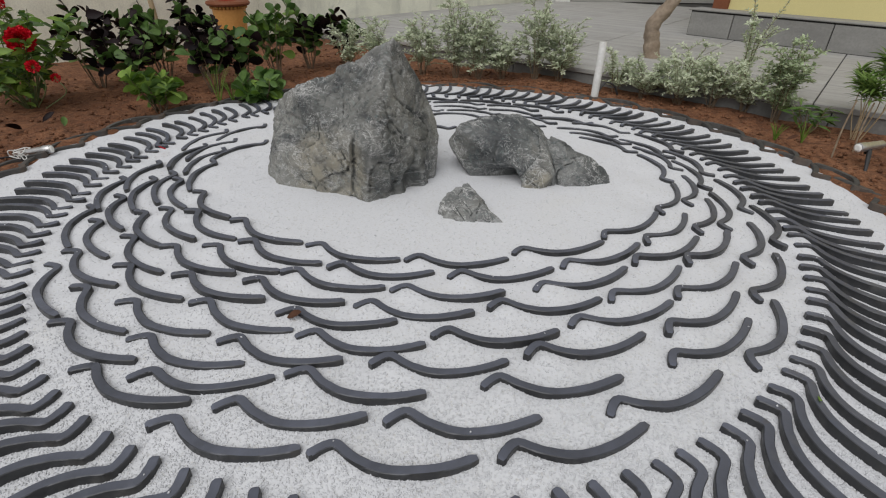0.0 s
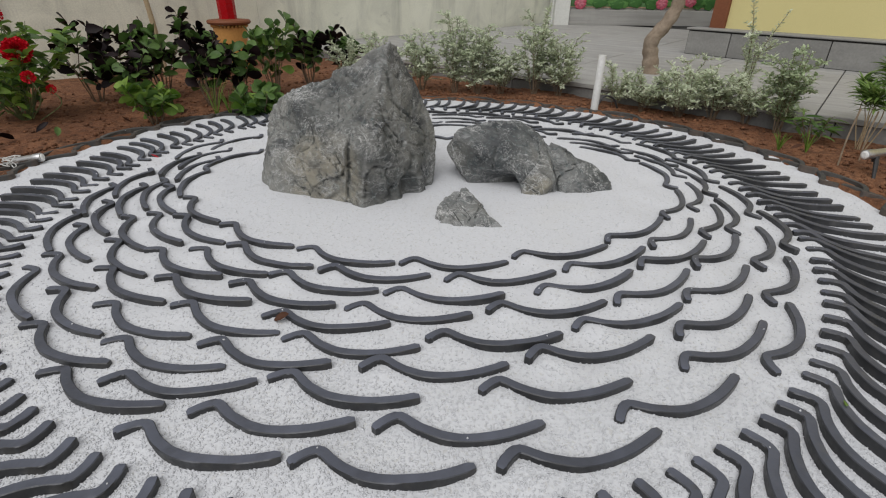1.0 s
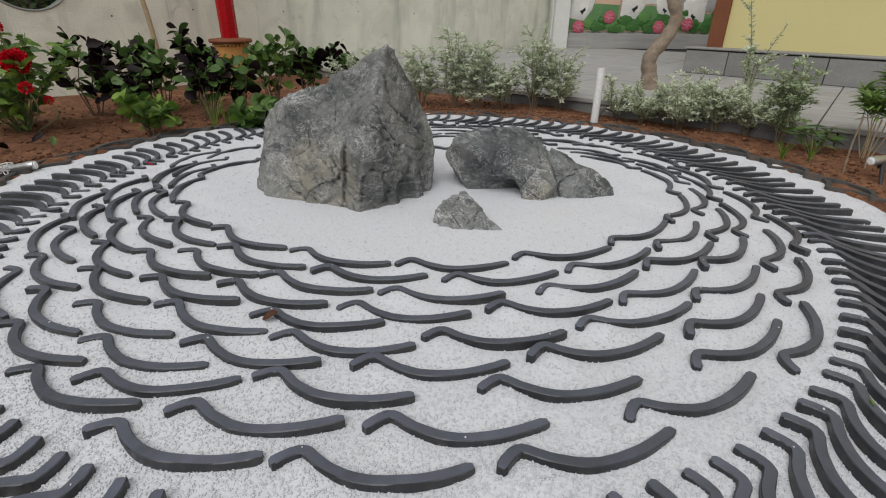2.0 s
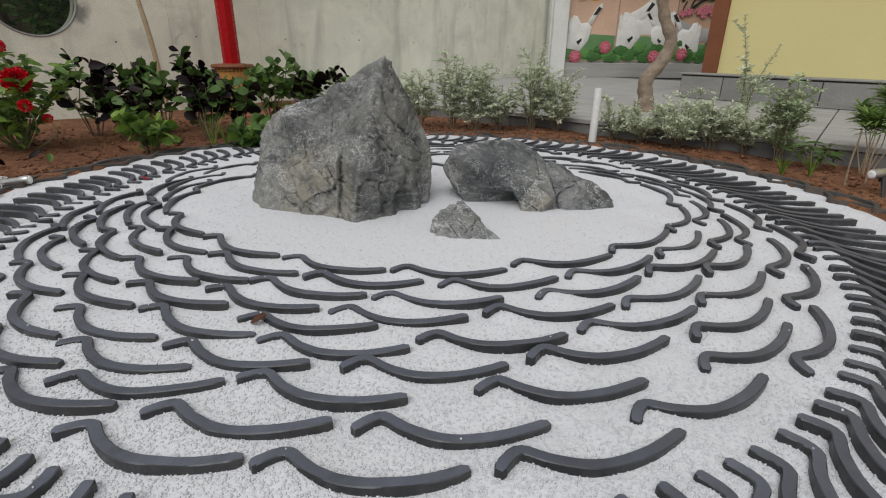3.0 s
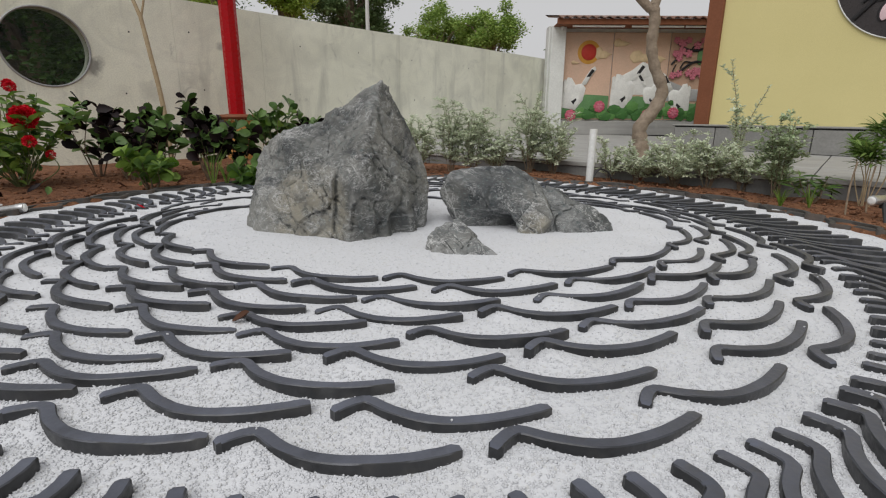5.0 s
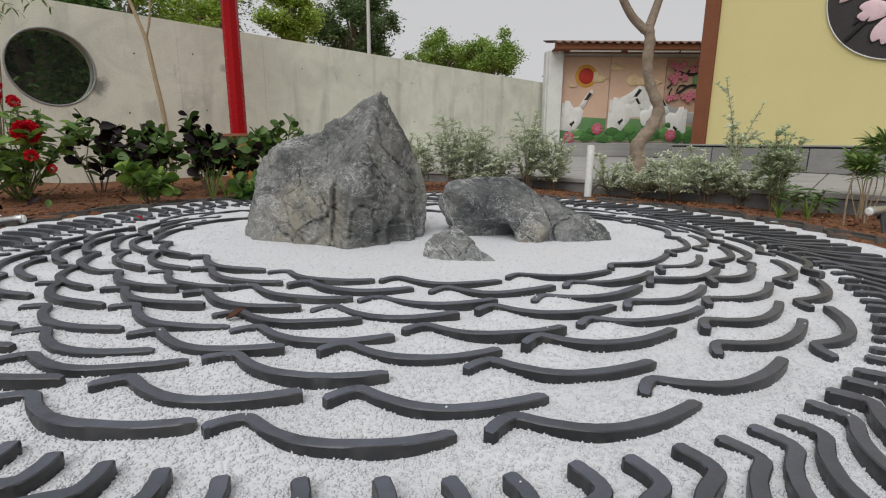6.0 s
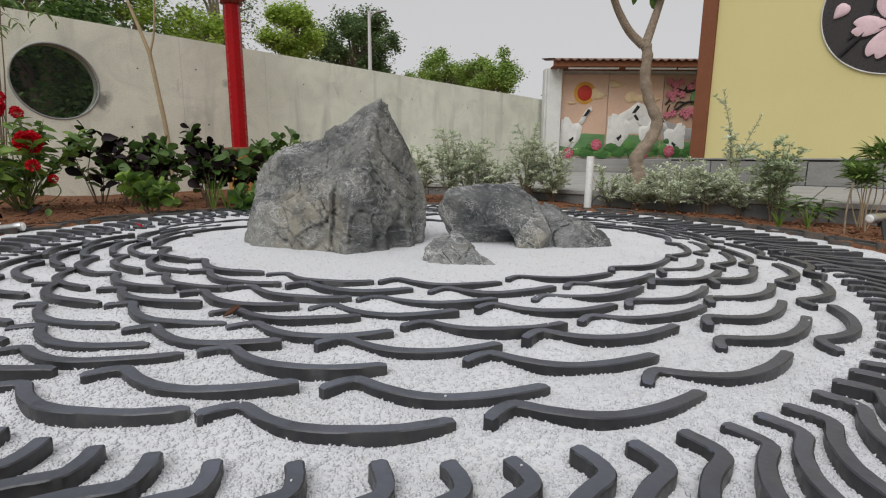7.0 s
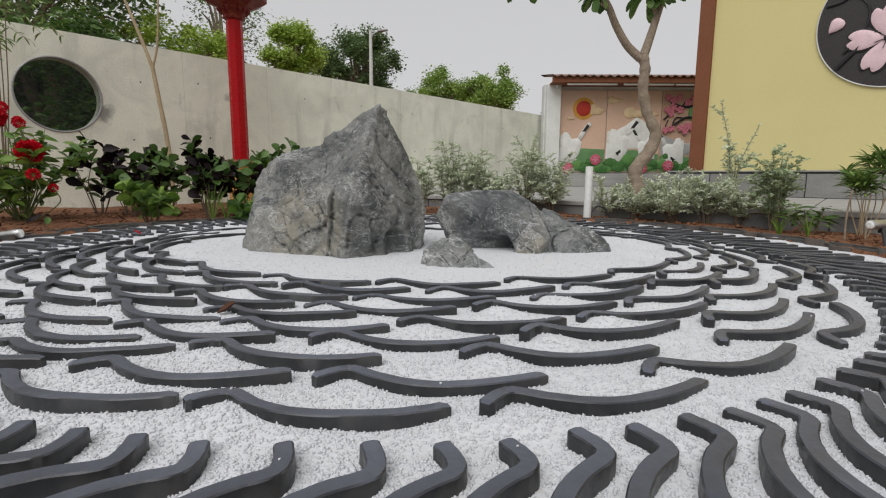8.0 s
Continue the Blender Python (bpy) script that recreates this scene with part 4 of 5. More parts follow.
# ---- rocks ----
def hull_planes(points):
    bm = bmesh.new()
    for p in points:
        bm.verts.new(p)
    bmesh.ops.convex_hull(bm, input=bm.verts)
    bm.normal_update()
    out = [(f.normal.copy(), f.normal.dot(f.verts[0].co)) for f in bm.faces]
    mid = sum((v.co for v in bm.verts), Vector()) / len(bm.verts)
    bm.free()
    return [(n, d) if n.dot(mid) < d else (-n, -d) for n, d in out]


def rock_mesh(name, blocks, heart, dents=(), rough=1.0, level=6, seed=0, soft=70.0, join=55.0, material=None):
    """A faceted boulder: one or two blocks with the given corners grown together, edges worn round, broken up by ridges and pits."""
    bm = bmesh.new()
    bmesh.ops.create_icosphere(bm, subdivisions=level, radius=1)
    c = Vector(heart)
    sides = []
    for points in blocks:
        planes = hull_planes([Vector(p) for p in points])
        sides.append((np.array([n[:] for n, _ in planes]), np.array([d - n.dot(c) for n, d in planes])))
    for v in bm.verts:
        way = v.co.normalized()
        reach = []
        for nrm, dist in sides:
            inv = np.maximum(nrm @ np.array(way[:]), 1e-4) / dist
            top = inv.max()
            reach.append(1.0 / (top * (1 + math.log(np.exp(soft * (inv / top - 1)).sum()) / soft * 0.6)))
        r = math.log(sum(math.exp(join * q) for q in reach)) / join
        p = c + way * r
        q = p + Vector((seed * 3.1, seed * 1.7, 0))
        ridge = 0.012 * (noise.ridged_multi_fractal(q * 3.0, 0.9, 2.1, 5, 1.0, 2.0) - 1.1) * 0.45
        for k, tilt, step in ((4.2, 0.09, 0.008), (9.0, 0.15, 0.006), (20.0, 0.15, 0.003)):
            warp = q + noise.noise_vector(q * k * 0.8) * (0.25 / k)
            spot_at = noise.voronoi(warp * k)[1][0]
            slant = noise.cell_vector(spot_at * 3.7 + Vector((k, 1, 2))) - Vector((0.5, 0.5, 0.5))
            off = (warp - spot_at / k).dot(slant) * tilt * 2 + (noise.cell(spot_at * 5.3 + Vector((0, k, 4))) - 0.5) * step
            ridge += max(-0.03, min(0.03, off))
        layer = Vector((0.73 * q.x - 0.68 * q.z, q.y, 2.6 * (0.68 * q.x + 0.73 * q.z)))
        ridge += 0.010 * (abs(noise.noise(layer * 7.0)) - 0.25) + 0.005 * (abs(noise.noise(layer * 17.0)) - 0.25)
        ridge += 0.020 * noise.noise(q * 5.5 + Vector((7, 3, 1))) + 0.012 * (0.35 - abs(noise.noise(q * 9.0 + Vector((2, 8, 5)))))
        for k, deep, wide in ((4.5, 0.012, 0.035), (10.0, 0.007, 0.04), (23.0, 0.003, 0.06)):
            ridge -= deep * max(0.0, 1 - abs(noise.noise(layer * k * 0.8 + Vector((k, 0, 3)))) / wide)
        ridge += 0.002 * noise.noise(q * 42.0) + 0.0012 * noise.noise(q * 90.0)
        p = p + way * ridge * rough
        for centre, radius, push, *tail in dents:
            a, b = Vector(centre), Vector(tail[0] if tail else centre)
            t = max(0.0, min(1.0, (p - a).dot(b - a) / max((b - a).length_squared, 1e-9)))
            d = (p - a.lerp(b, t) + noise.noise_vector(p * 14) * 0.012).length / radius
            if d < 1:
                p = p - way * push * (1 - d * d) ** 2
        v.co = p
    me = bpy.data.meshes.new(name)
    bm.to_mesh(me)
    bm.free()
    me.shade_smooth()
    me.materials.append(material or M_ROCK)
    return me


ROCK_TALL = (
    # the peak
    ((-0.21, -0.085, -0.06), (-0.08, 0.00, -0.06), (0.012, 0.08, -0.06), (0.045, 0.30, -0.06), (-0.10, 0.50, -0.06), (-0.34, 0.50, -0.06), (-0.36, 0.02, -0.06), (-0.21, -0.087, 0.06),
     (-0.190, -0.085, 0.20), (-0.155, -0.075, 0.225), (-0.162, 0.010, 0.375), (-0.125, 0.03, 0.37), (-0.123, 0.140, 0.537), (-0.103, 0.165, 0.530), (-0.188, 0.150, 0.505), (-0.250, 0.170, 0.464), (-0.335, 0.215, 0.412), (-0.30, 0.03, 0.25),
     (-0.086, 0.19, 0.475), (-0.045, 0.22, 0.412), (-0.002, 0.24, 0.322), (0.040, 0.25, 0.205), (0.040, 0.20, 0.110), (-0.02, 0.05, 0.13), (-0.05, 0.40, 0.32), (-0.22, 0.40, 0.36)),
    # the broad shoulder
    ((-0.660, 0.165, -0.06), (-0.61, 0.07, -0.06), (-0.40, 0.00, -0.06), (-0.29, -0.035, -0.06), (-0.60, 0.43, -0.06), (-0.28, 0.50, -0.06), (-0.655, 0.18, 0.04), (-0.634, 0.18, 0.140), (-0.605, 0.20, 0.272),
     (-0.552, 0.20, 0.334), (-0.513, 0.18, 0.358), (-0.475, 0.14, 0.347), (-0.585, 0.105, 0.165), (-0.57, 0.06, 0.06), (-0.405, 0.002, 0.185), (-0.27, -0.055, 0.215), (-0.27, -0.050, 0.09), (-0.39, 0.22, 0.385), (-0.33, 0.24, 0.410), (-0.45, 0.38, 0.30), (-0.20, 0.22, 0.40)),
)
ROCK_DENTS = (((-0.36, -0.03, 0.0), 0.028, 0.022, (-0.25, -0.075, 0.075)), ((-0.25, -0.075, 0.075), 0.020, 0.004, (-0.19, -0.085, 0.125)), ((-0.03, 0.03, 0.0), 0.050, 0.045, (-0.045, 0.01, 0.07)),
              ((0.03, 0.12, 0.0), 0.040, 0.030, (0.02, 0.10, 0.10)), ((-0.13, -0.04, 0.0), 0.032, 0.018, (-0.11, -0.02, 0.05)), ((-0.52, 0.10, 0.33), 0.035, 0.014, (-0.50, 0.03, 0.21)),
              ((-0.63, 0.10, 0.02), 0.045, 0.020, (-0.60, 0.09, 0.13)), ((-0.01, 0.07, 0.22), 0.025, 0.010, (-0.05, 0.02, 0.10)), ((-0.155, -0.03, 0.29), 0.020, 0.007, (-0.03, 0.06, 0.16)), ((-0.33, 0.03, 0.25), 0.020, 0.007, (-0.24, 0.06, 0.36)))
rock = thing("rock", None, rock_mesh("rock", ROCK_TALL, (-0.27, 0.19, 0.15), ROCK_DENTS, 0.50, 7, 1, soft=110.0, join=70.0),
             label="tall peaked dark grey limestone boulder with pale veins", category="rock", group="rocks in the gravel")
ROCK_LOW = (
    ((0.080, 0.22, 0.140), (0.100, 0.25, 0.095), (0.104, 0.20, 0.202), (0.122, 0.22, 0.227), (0.085, 0.33, 0.11), (0.20, 0.135, 0.165), (0.235, 0.29, 0.236), (0.369, 0.32, 0.240), (0.430, 0.30, 0.217), (0.476, 0.28, 0.178),
     (0.405, 0.125, 0.150), (0.470, 0.105, 0.125), (0.495, 0.075, 0.072), (0.427, 0.055, 0.015), (0.345, 0.075, 0.02), (0.325, 0.095, 0.105), (0.43, 0.07, -0.04), (0.56, 0.20, -0.04), (0.50, 0.44, -0.04), (0.20, 0.46, -0.04),
     (0.150, 0.19, 0.04), (0.20, 0.16, -0.04), (0.14, 0.38, 0.0), (0.30, 0.44, 0.16)),
    ((0.500, 0.24, 0.160), (0.540, 0.20, 0.134), (0.595, 0.18, 0.112), (0.674, 0.18, 0.090), (0.718, 0.155, 0.058), (0.735, 0.125, 0.02), (0.745, 0.16, -0.04), (0.70, 0.090, -0.04), (0.60, 0.075, -0.04), (0.50, 0.085, -0.04), (0.60, 0.36, 0.06),
     (0.70, 0.34, -0.04), (0.42, 0.30, -0.04), (0.42, 0.24, 0.15), (0.44, 0.12, -0.04), (0.53, 0.09, 0.06), (0.62, 0.10, 0.065)),
)
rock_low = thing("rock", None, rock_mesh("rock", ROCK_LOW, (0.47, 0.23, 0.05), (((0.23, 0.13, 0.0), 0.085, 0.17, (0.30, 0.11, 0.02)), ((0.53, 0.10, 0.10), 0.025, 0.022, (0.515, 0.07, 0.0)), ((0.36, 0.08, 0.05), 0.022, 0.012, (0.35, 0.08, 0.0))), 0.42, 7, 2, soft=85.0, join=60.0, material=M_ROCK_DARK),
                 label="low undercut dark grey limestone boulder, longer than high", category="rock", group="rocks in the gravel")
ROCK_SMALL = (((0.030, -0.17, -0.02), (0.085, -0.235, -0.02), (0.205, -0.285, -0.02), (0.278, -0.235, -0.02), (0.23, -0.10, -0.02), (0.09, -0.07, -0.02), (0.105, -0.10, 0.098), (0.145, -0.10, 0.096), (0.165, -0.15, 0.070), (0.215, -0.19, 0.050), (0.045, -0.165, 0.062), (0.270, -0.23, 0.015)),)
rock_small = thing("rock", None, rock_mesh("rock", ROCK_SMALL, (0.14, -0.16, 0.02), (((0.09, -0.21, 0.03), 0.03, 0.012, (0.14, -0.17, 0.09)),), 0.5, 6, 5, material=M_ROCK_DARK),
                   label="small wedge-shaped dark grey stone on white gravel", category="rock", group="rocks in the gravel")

for stone_ob in (rock, rock_low, rock_small):
    stone_ob.location += Vector((0, -0.004, 0.008))


# ---- plants ----
def leaf_template(width=0.5, fold=0.18, curl=0.25, stations=((0.0, 0.06), (0.22, 0.75), (0.5, 1.0), (0.78, 0.7), (1.0, 0.0))):
    """A leaf of length 1 along x: a midrib and two folded halves."""
    verts, tris = [], []
    for t, w in stations:
        z = -curl * t * t
        verts += [(t, 0, z), (t, w * width / 2, z + fold * w * width / 2), (t, -w * width / 2, z + fold * w * width / 2)]
    for i in range(len(stations) - 1):
        a, b = 3 * i, 3 * i + 3
        for p, q in ((0, 1), (2, 0)):
            tris += [(a + p, b + p, b + q), (a + p, b + q, a + q)]
    return np.array(verts), np.array(tris)


BROAD = leaf_template(0.56, 0.3, 0.25, ((0.0, 0.05), (0.15, 0.45), (0.4, 0.9), (0.65, 1.0), (0.88, 0.6), (1.0, 0.0)))
NARROW = leaf_template(0.20, 0.2, 0.3)
LANCE = leaf_template(0.135, 0.2, 0.25)
POINTED = leaf_template(0.44, 0.35, 0.35)
FAR_LEAF = (np.array([(0, 0, 0), (0.45, 0.30, 0.06), (0.45, -0.30, 0.06), (1, 0, -0.08)]), np.array([(0, 3, 1), (0, 2, 3)]))
ROUND = leaf_template(0.66, 0.28, 0.2, ((0.0, 0.05), (0.15, 0.35), (0.45, 0.85), (0.7, 1.0), (0.9, 0.65), (1.0, 0.1)))
SPATULA = leaf_template(0.34, 0.25, 0.22, ((0.0, 0.05), (0.25, 0.4), (0.55, 0.85), (0.8, 1.0), (0.93, 0.7), (1.0, 0.0)))


def leaf_pose(at, way, size, roll):
    """A matrix that lays the leaf along way."""
    x = Vector(way).normalized()
    side = Vector((0, 0, 1)).cross(x)
    side = side.normalized() if side.length > 1e-3 else Vector((0, 1, 0))
    m = Matrix((x, side, x.cross(side))).transposed().to_4x4() @ Matrix.Rotation(roll, 4, "X") @ Matrix.Scale(size, 4)
    m.translation = at
    return m


def leaves_part(parent, name, template, mats, material, label=""):
    if mats:
        v, t = scattered(*template, mats)
        part(name, tri_mesh(name, v, t), material, parent, label)


def shrub(x, y, height, spread, stems, kinds, name="shrub", label="", category="shrub", group="", seed=0, per_stem=14, template=BROAD, size=(0.05, 0.08), start=0.35,
          stem_material=None, whorl=True, roll=0.7, steep=0.95, stem_r=0.004, upright=0.5, droop=0.1, z0=None, low=0.62):
    """A shrub of bent stems with leaves along them. kinds: (part name, material, share)."""
    rg = random.Random(seed)
    base = Vector((x, y, float(ground_height(np.array(x), np.array(y))) - 0.01 if z0 is None else z0))
    ob = thing(name, None, None, Matrix.Translation(base), label=label, category=category, group=group)
    wood, bins = Shape(), {k[0]: [] for k in kinds}
    for s in range(stems):
        a = 2 * math.pi * (s + rg.uniform(0, 0.8)) / stems
        reach, top = spread * rg.uniform(0.35, 1.0), height * rg.uniform(low, 1.0)
        tip = Vector((reach * math.cos(a), reach * math.sin(a), top))
        root = Vector((0.02 * math.cos(a), 0.02 * math.sin(a), 0))
        bend = Vector((rg.uniform(-1, 1), rg.uniform(-1, 1), 0)) * spread * 0.15
        line = smooth_line([root, root.lerp(tip, 0.35) + Vector((0, 0, height * 0.10 * upright)) + bend, root.lerp(tip, 0.7) + Vector((0, 0, height * 0.08 * upright)) - bend * 0.4, tip], 4)
        wood.tube(line, [stem_r * (1 - 0.65 * i / (len(line) - 1)) for i in range(len(line))], 5)
        for k in range(per_stem):
            t = start + (1 - start) * (k + rg.random()) / per_stem
            if whorl:
                t = start + (1 - start) * min(1.0, rg.random() ** 0.5)
            p = line[min(int(t * (len(line) - 1)), len(line) - 2)].lerp(line[min(int(t * (len(line) - 1)) + 1, len(line) - 1)], rg.random())
            b = rg.uniform(0, 2 * math.pi)
            way = Vector((math.cos(b), math.sin(b), rg.uniform(-0.25, steep) - droop))
            share, acc, pick = rg.random(), 0, kinds[-1][0]
            for nm, _, sh in kinds:
                acc += sh
                if share < acc:
                    pick = nm
                    break
            bins[pick].append(leaf_pose(p, way, rg.uniform(*size), rg.uniform(-roll, roll)))
    part("branchwork", wood, stem_material or M_TWIG, ob, smooth=True)
    for nm, mt, _ in kinds:
        leaves_part(ob, nm, template, bins[nm], mt)
    return ob


BRIGHT = [("green_foliage", M_LEAF_MID, 0.45), ("young_foliage", M_LEAF_LIME, 0.55)]
DARK = [("dark_foliage", M_LEAF_DARK, 0.66), ("green_foliage", M_LEAF_MID, 0.34)]
MIXED = [("dark_foliage", M_LEAF_DARK, 0.35), ("green_foliage", M_LEAF_MID, 0.65)]
GREEN = [("green_foliage", M_LEAF_MID, 0.75), ("young_foliage", M_LEAF_LIME, 0.25)]
LIME = [("green_foliage", M_LEAF_MID, 0.40), ("young_foliage", M_LEAF_LIME, 0.60)]
for i, (x, y, h, w, n, kinds, words) in enumerate((
        (-2.12, 1.50, 0.48, 0.17, 7, DARK, "purple-black leaved shrub in red soil"), (-1.84, 1.38, 0.36, 0.17, 9, DARK, "low purple-black leaved shrub in red soil"),
        (-1.52, 1.04, 0.22, 0.13, 9, LIME, "low yellow-green shrub at the edge of the tiles"), (-1.78, 1.68, 0.46, 0.18, 8, MIXED, "dark shrub mixed with deep green leaves"),
        (-1.60, 1.86, 0.52, 0.13, 8, DARK, "tall purple-black leaved shrub before the red post"), (-1.40, 1.50, 0.38, 0.15, 9, DARK, "purple-black leaved shrub in red soil"),
        (-1.03, 1.30, 0.24, 0.14, 10, GREEN, "deep green broad-leaved shrub behind the rock"), (-1.10, 1.86, 0.50, 0.15, 10, GREEN, "tall deep green shrub beside the red post"),
        (-0.95, 2.20, 0.42, 0.16, 9, MIXED, "dark shrub mixed with deep green leaves"), (-1.24, 1.62, 0.34, 0.12, 7, MIXED, "dark shrub mixed with deep green leaves"),
        (-2.02, 1.90, 0.44, 0.16, 6, DARK, "purple-black leaved shrub in red soil"), (-0.70, 2.30, 0.38, 0.13, 7, DARK, "purple-black leaved shrub in red soil"))):
    shrub(x, y, h, w, n, kinds, "leafy_shrub", words, group="broad-leaved shrubs by the wall", seed=20 + i, per_stem=15, size=(0.055, 0.10), start=0.16, template=ROUND, roll=1.5, steep=1.6)

def sprig_shrub(x, y, height, spread, stems, seed, label, leaf=(0.018, 0.034), twigs=6, step=0.013, arch=0.35, material=None):
    """A loose shrub of thin arching sprigs, each set with pairs of small leaves."""
    rg = random.Random(seed)
    base = Vector((x, y, float(ground_height(np.array(x), np.array(y))) - 0.01))
    ob = thing("variegated_shrub", None, None, Matrix.Translation(base), label=label, category="shrub", group="fine-leaved shrubs along the kerb")
    wood, mats = Shape(), []

    def sprig(line, r, first):
        wood.tube(line, [r * (1 - 0.7 * i / (len(line) - 1)) for i in range(len(line))], 4)
        run = 0.0
        total = sum((line[i + 1] - line[i]).length for i in range(len(line) - 1))
        for i in range(len(line) - 1):
            seg = line[i + 1] - line[i]
            d = 0.0
            while d < seg.length:
                if run + d > first * total:
                    p, a = line[i] + seg * (d / seg.length), rg.uniform(0, 6.28)
                    for turn in (0, math.pi):
                        way = Vector((math.cos(a + turn), math.sin(a + turn), rg.uniform(-0.3, 0.7))) + seg.normalized() * 0.7
                        mats.append(leaf_pose(p, way, rg.uniform(*leaf) * (1.0 if run + d < 0.85 * total else 0.7), rg.uniform(-0.8, 0.8)))
                d += step * rg.uniform(0.7, 1.4)
            run += seg.length

    for s in range(stems):
        a = 2 * math.pi * (s + rg.uniform(0, 0.9)) / stems
        tall = rg.uniform(0.45, 1.0)
        reach = spread * rg.uniform(0.3, 1.1) * (1.25 - 0.5 * tall)
        tip = Vector((reach * math.cos(a), reach * math.sin(a), height * tall))
        bend = Vector((rg.uniform(-1, 1), rg.uniform(-1, 1), 0)) * spread * 0.2
        line = smooth_line([Vector((0.015 * math.cos(a), 0.015 * math.sin(a), 0)), tip * 0.4 + Vector((0, 0, height * arch * 0.35)) + bend, tip * 0.8 + Vector((0, 0, height * arch * 0.3)) - bend * 0.3, tip + bend * 0.5], 4)
        sprig(line, 0.0026, 0.25)
        for k in range(twigs):
            i = rg.randrange(2, len(line) - 3)
            b = a + rg.uniform(-1.6, 1.6)
            long = rg.uniform(0.06, 0.14) * (1.2 - i / len(line) * 0.5)
            out = Vector((math.cos(b), math.sin(b), rg.uniform(-0.1, 0.9))).normalized() * long
            sprig(smooth_line([line[i], line[i] + out * 0.5 + Vector((0, 0, 0.01)), line[i] + out], 3), 0.0014, 0.1)
    part("branchwork", wood, M_TWIG, ob, smooth=True)
    leaves_part(ob, "foliage", SMALL, mats, material or M_LEAF_PALE)
    return ob


SMALL = leaf_template(0.46, 0.25, 0.15, ((0.0, 0.1), (0.5, 1.0), (1.0, 0.0)))
for i, (x, y, h, w, n) in enumerate(((-0.40, 2.00, 0.36, 0.17, 10), (-0.10, 2.04, 0.36, 0.17, 11), (0.14, 1.98, 0.50, 0.14, 12), (0.30, 1.95, 0.44, 0.15, 14), (0.47, 1.97, 0.30, 0.15, 10), (0.70, 1.93, 0.50, 0.14, 13),
                                    (0.86, 1.86, 0.40, 0.15, 12), (-0.64, 2.15, 0.36, 0.12, 7), (1.32, 1.50, 0.24, 0.15, 11), (1.50, 1.38, 0.26, 0.17, 13), (1.67, 1.30, 0.27, 0.16, 13), (1.82, 1.22, 0.25, 0.14, 10),
                                    (1.62, 1.60, 0.30, 0.13, 8), (1.18, 1.62, 0.26, 0.10, 6))):
    sprig_shrub(x, y, 1.08 * h, w, int((1.4 if x < 1.1 else 1.05) * n), 50 + i, "grey-green variegated fine-leaved shrub along the kerb")
sprig_shrub(1.90, 1.46, 0.80, 0.15, 6, 91, "tall thin sprigs of a variegated shrub by the kerb", (0.022, 0.036), 3, 0.012, 0.4)
sprig_shrub(1.92, 1.06, 0.46, 0.10, 14, 93, "upright leafy sprigs of a green-grey shrub by the kerb", (0.020, 0.036), 6, material=M_LEAF_SAGE)

shrub(2.15, 0.74, 0.41, 0.15, 8, [("foliage", M_LEAF_OLEA, 1.0)], "oleander_shrub", "narrow-leaved green shrub on thin bare stems", seed=101, per_stem=85, template=LANCE, size=(0.05, 0.095), start=0.58,
                 stem_material=M_CANE, stem_r=0.0032, droop=-0.1, steep=1.2)
shrub(1.98, 0.88, 0.16, 0.11, 7, [("foliage", M_LEAF_MID, 1.0)], "leafy_shrub", "low green sprouts under the narrow-leaved shrub", seed=102, per_stem=10, template=NARROW, size=(0.05, 0.09), start=0.2)
for i, (x, y, tx, ty, tz) in enumerate(((1.80, 0.40, 1.98, 0.62, 0.24), (1.97, 0.50, 2.10, 0.66, 0.22))):
    thing("bare_stick", M_TWIG, Shape().tube(smooth_line([(x, y, 0.01), ((x + tx) / 2, (y + ty) / 2 + 0.01, tz * 0.55), (tx, ty, tz)]), 0.004, 6), smooth=True, label="thin grey-brown stick leaning from the soil", category="stick", group="sticks by the shrub")

# the flowering bush with red heads
ixora = shrub(-2.22, 1.02, 0.52, 0.32, 22, BRIGHT, "flowering_bush", "green bush with round red flower heads", "bush", seed=111, per_stem=24, roll=1.3, steep=1.3, template=POINTED, size=(0.045, 0.095), stem_material=M_STEM, start=0.06, stem_r=0.004, low=0.35)
FLORET = leaf_template(0.55, 0.3, 0.1, ((0.0, 0.12), (0.5, 0.25), (0.8, 1.0), (1.0, 0.0)))
for i, (x, y, z, r) in enumerate(((-2.06, 0.92, 0.405, 0.060), (-2.31, 1.00, 0.60, 0.062), (-2.00, 0.86, 0.29, 0.030), (-2.16, 1.0, 0.56, 0.026), (-2.22, 1.06, 0.57, 0.03), (-1.96, 0.93, 0.22, 0.022), (-2.38, 1.15, 0.66, 0.03))):
    rg, mats = random.Random(130 + i), []
    for k in range(int(420 * (r / 0.05) ** 1.4)):
        way = Vector((rg.gauss(0, 1), rg.gauss(0, 1), rg.gauss(0.35, 1))).normalized()
        mats.append(leaf_pose(way * r * 0.45, way, r * rg.uniform(0.5, 0.75), rg.uniform(-3, 3)))
    v, t = scattered(*FLORET, mats)
    head = part("flower_head", tri_mesh("flower_head", v, t), M_PETAL, ixora, "round head of small red florets", m=Matrix.Translation(Vector((x, y, z)) - ixora.matrix_world.translation))
    stalk = Shape().tube(smooth_line([(0, 0, 0), (0.02, 0.01, -z * 0.35), (-(x + 2.22) * 0.6, -(y - 1.02) * 0.6, -z * 0.8)]), 0.003, 5)
    part("stalk", stalk, M_STEM, head, smooth=True)

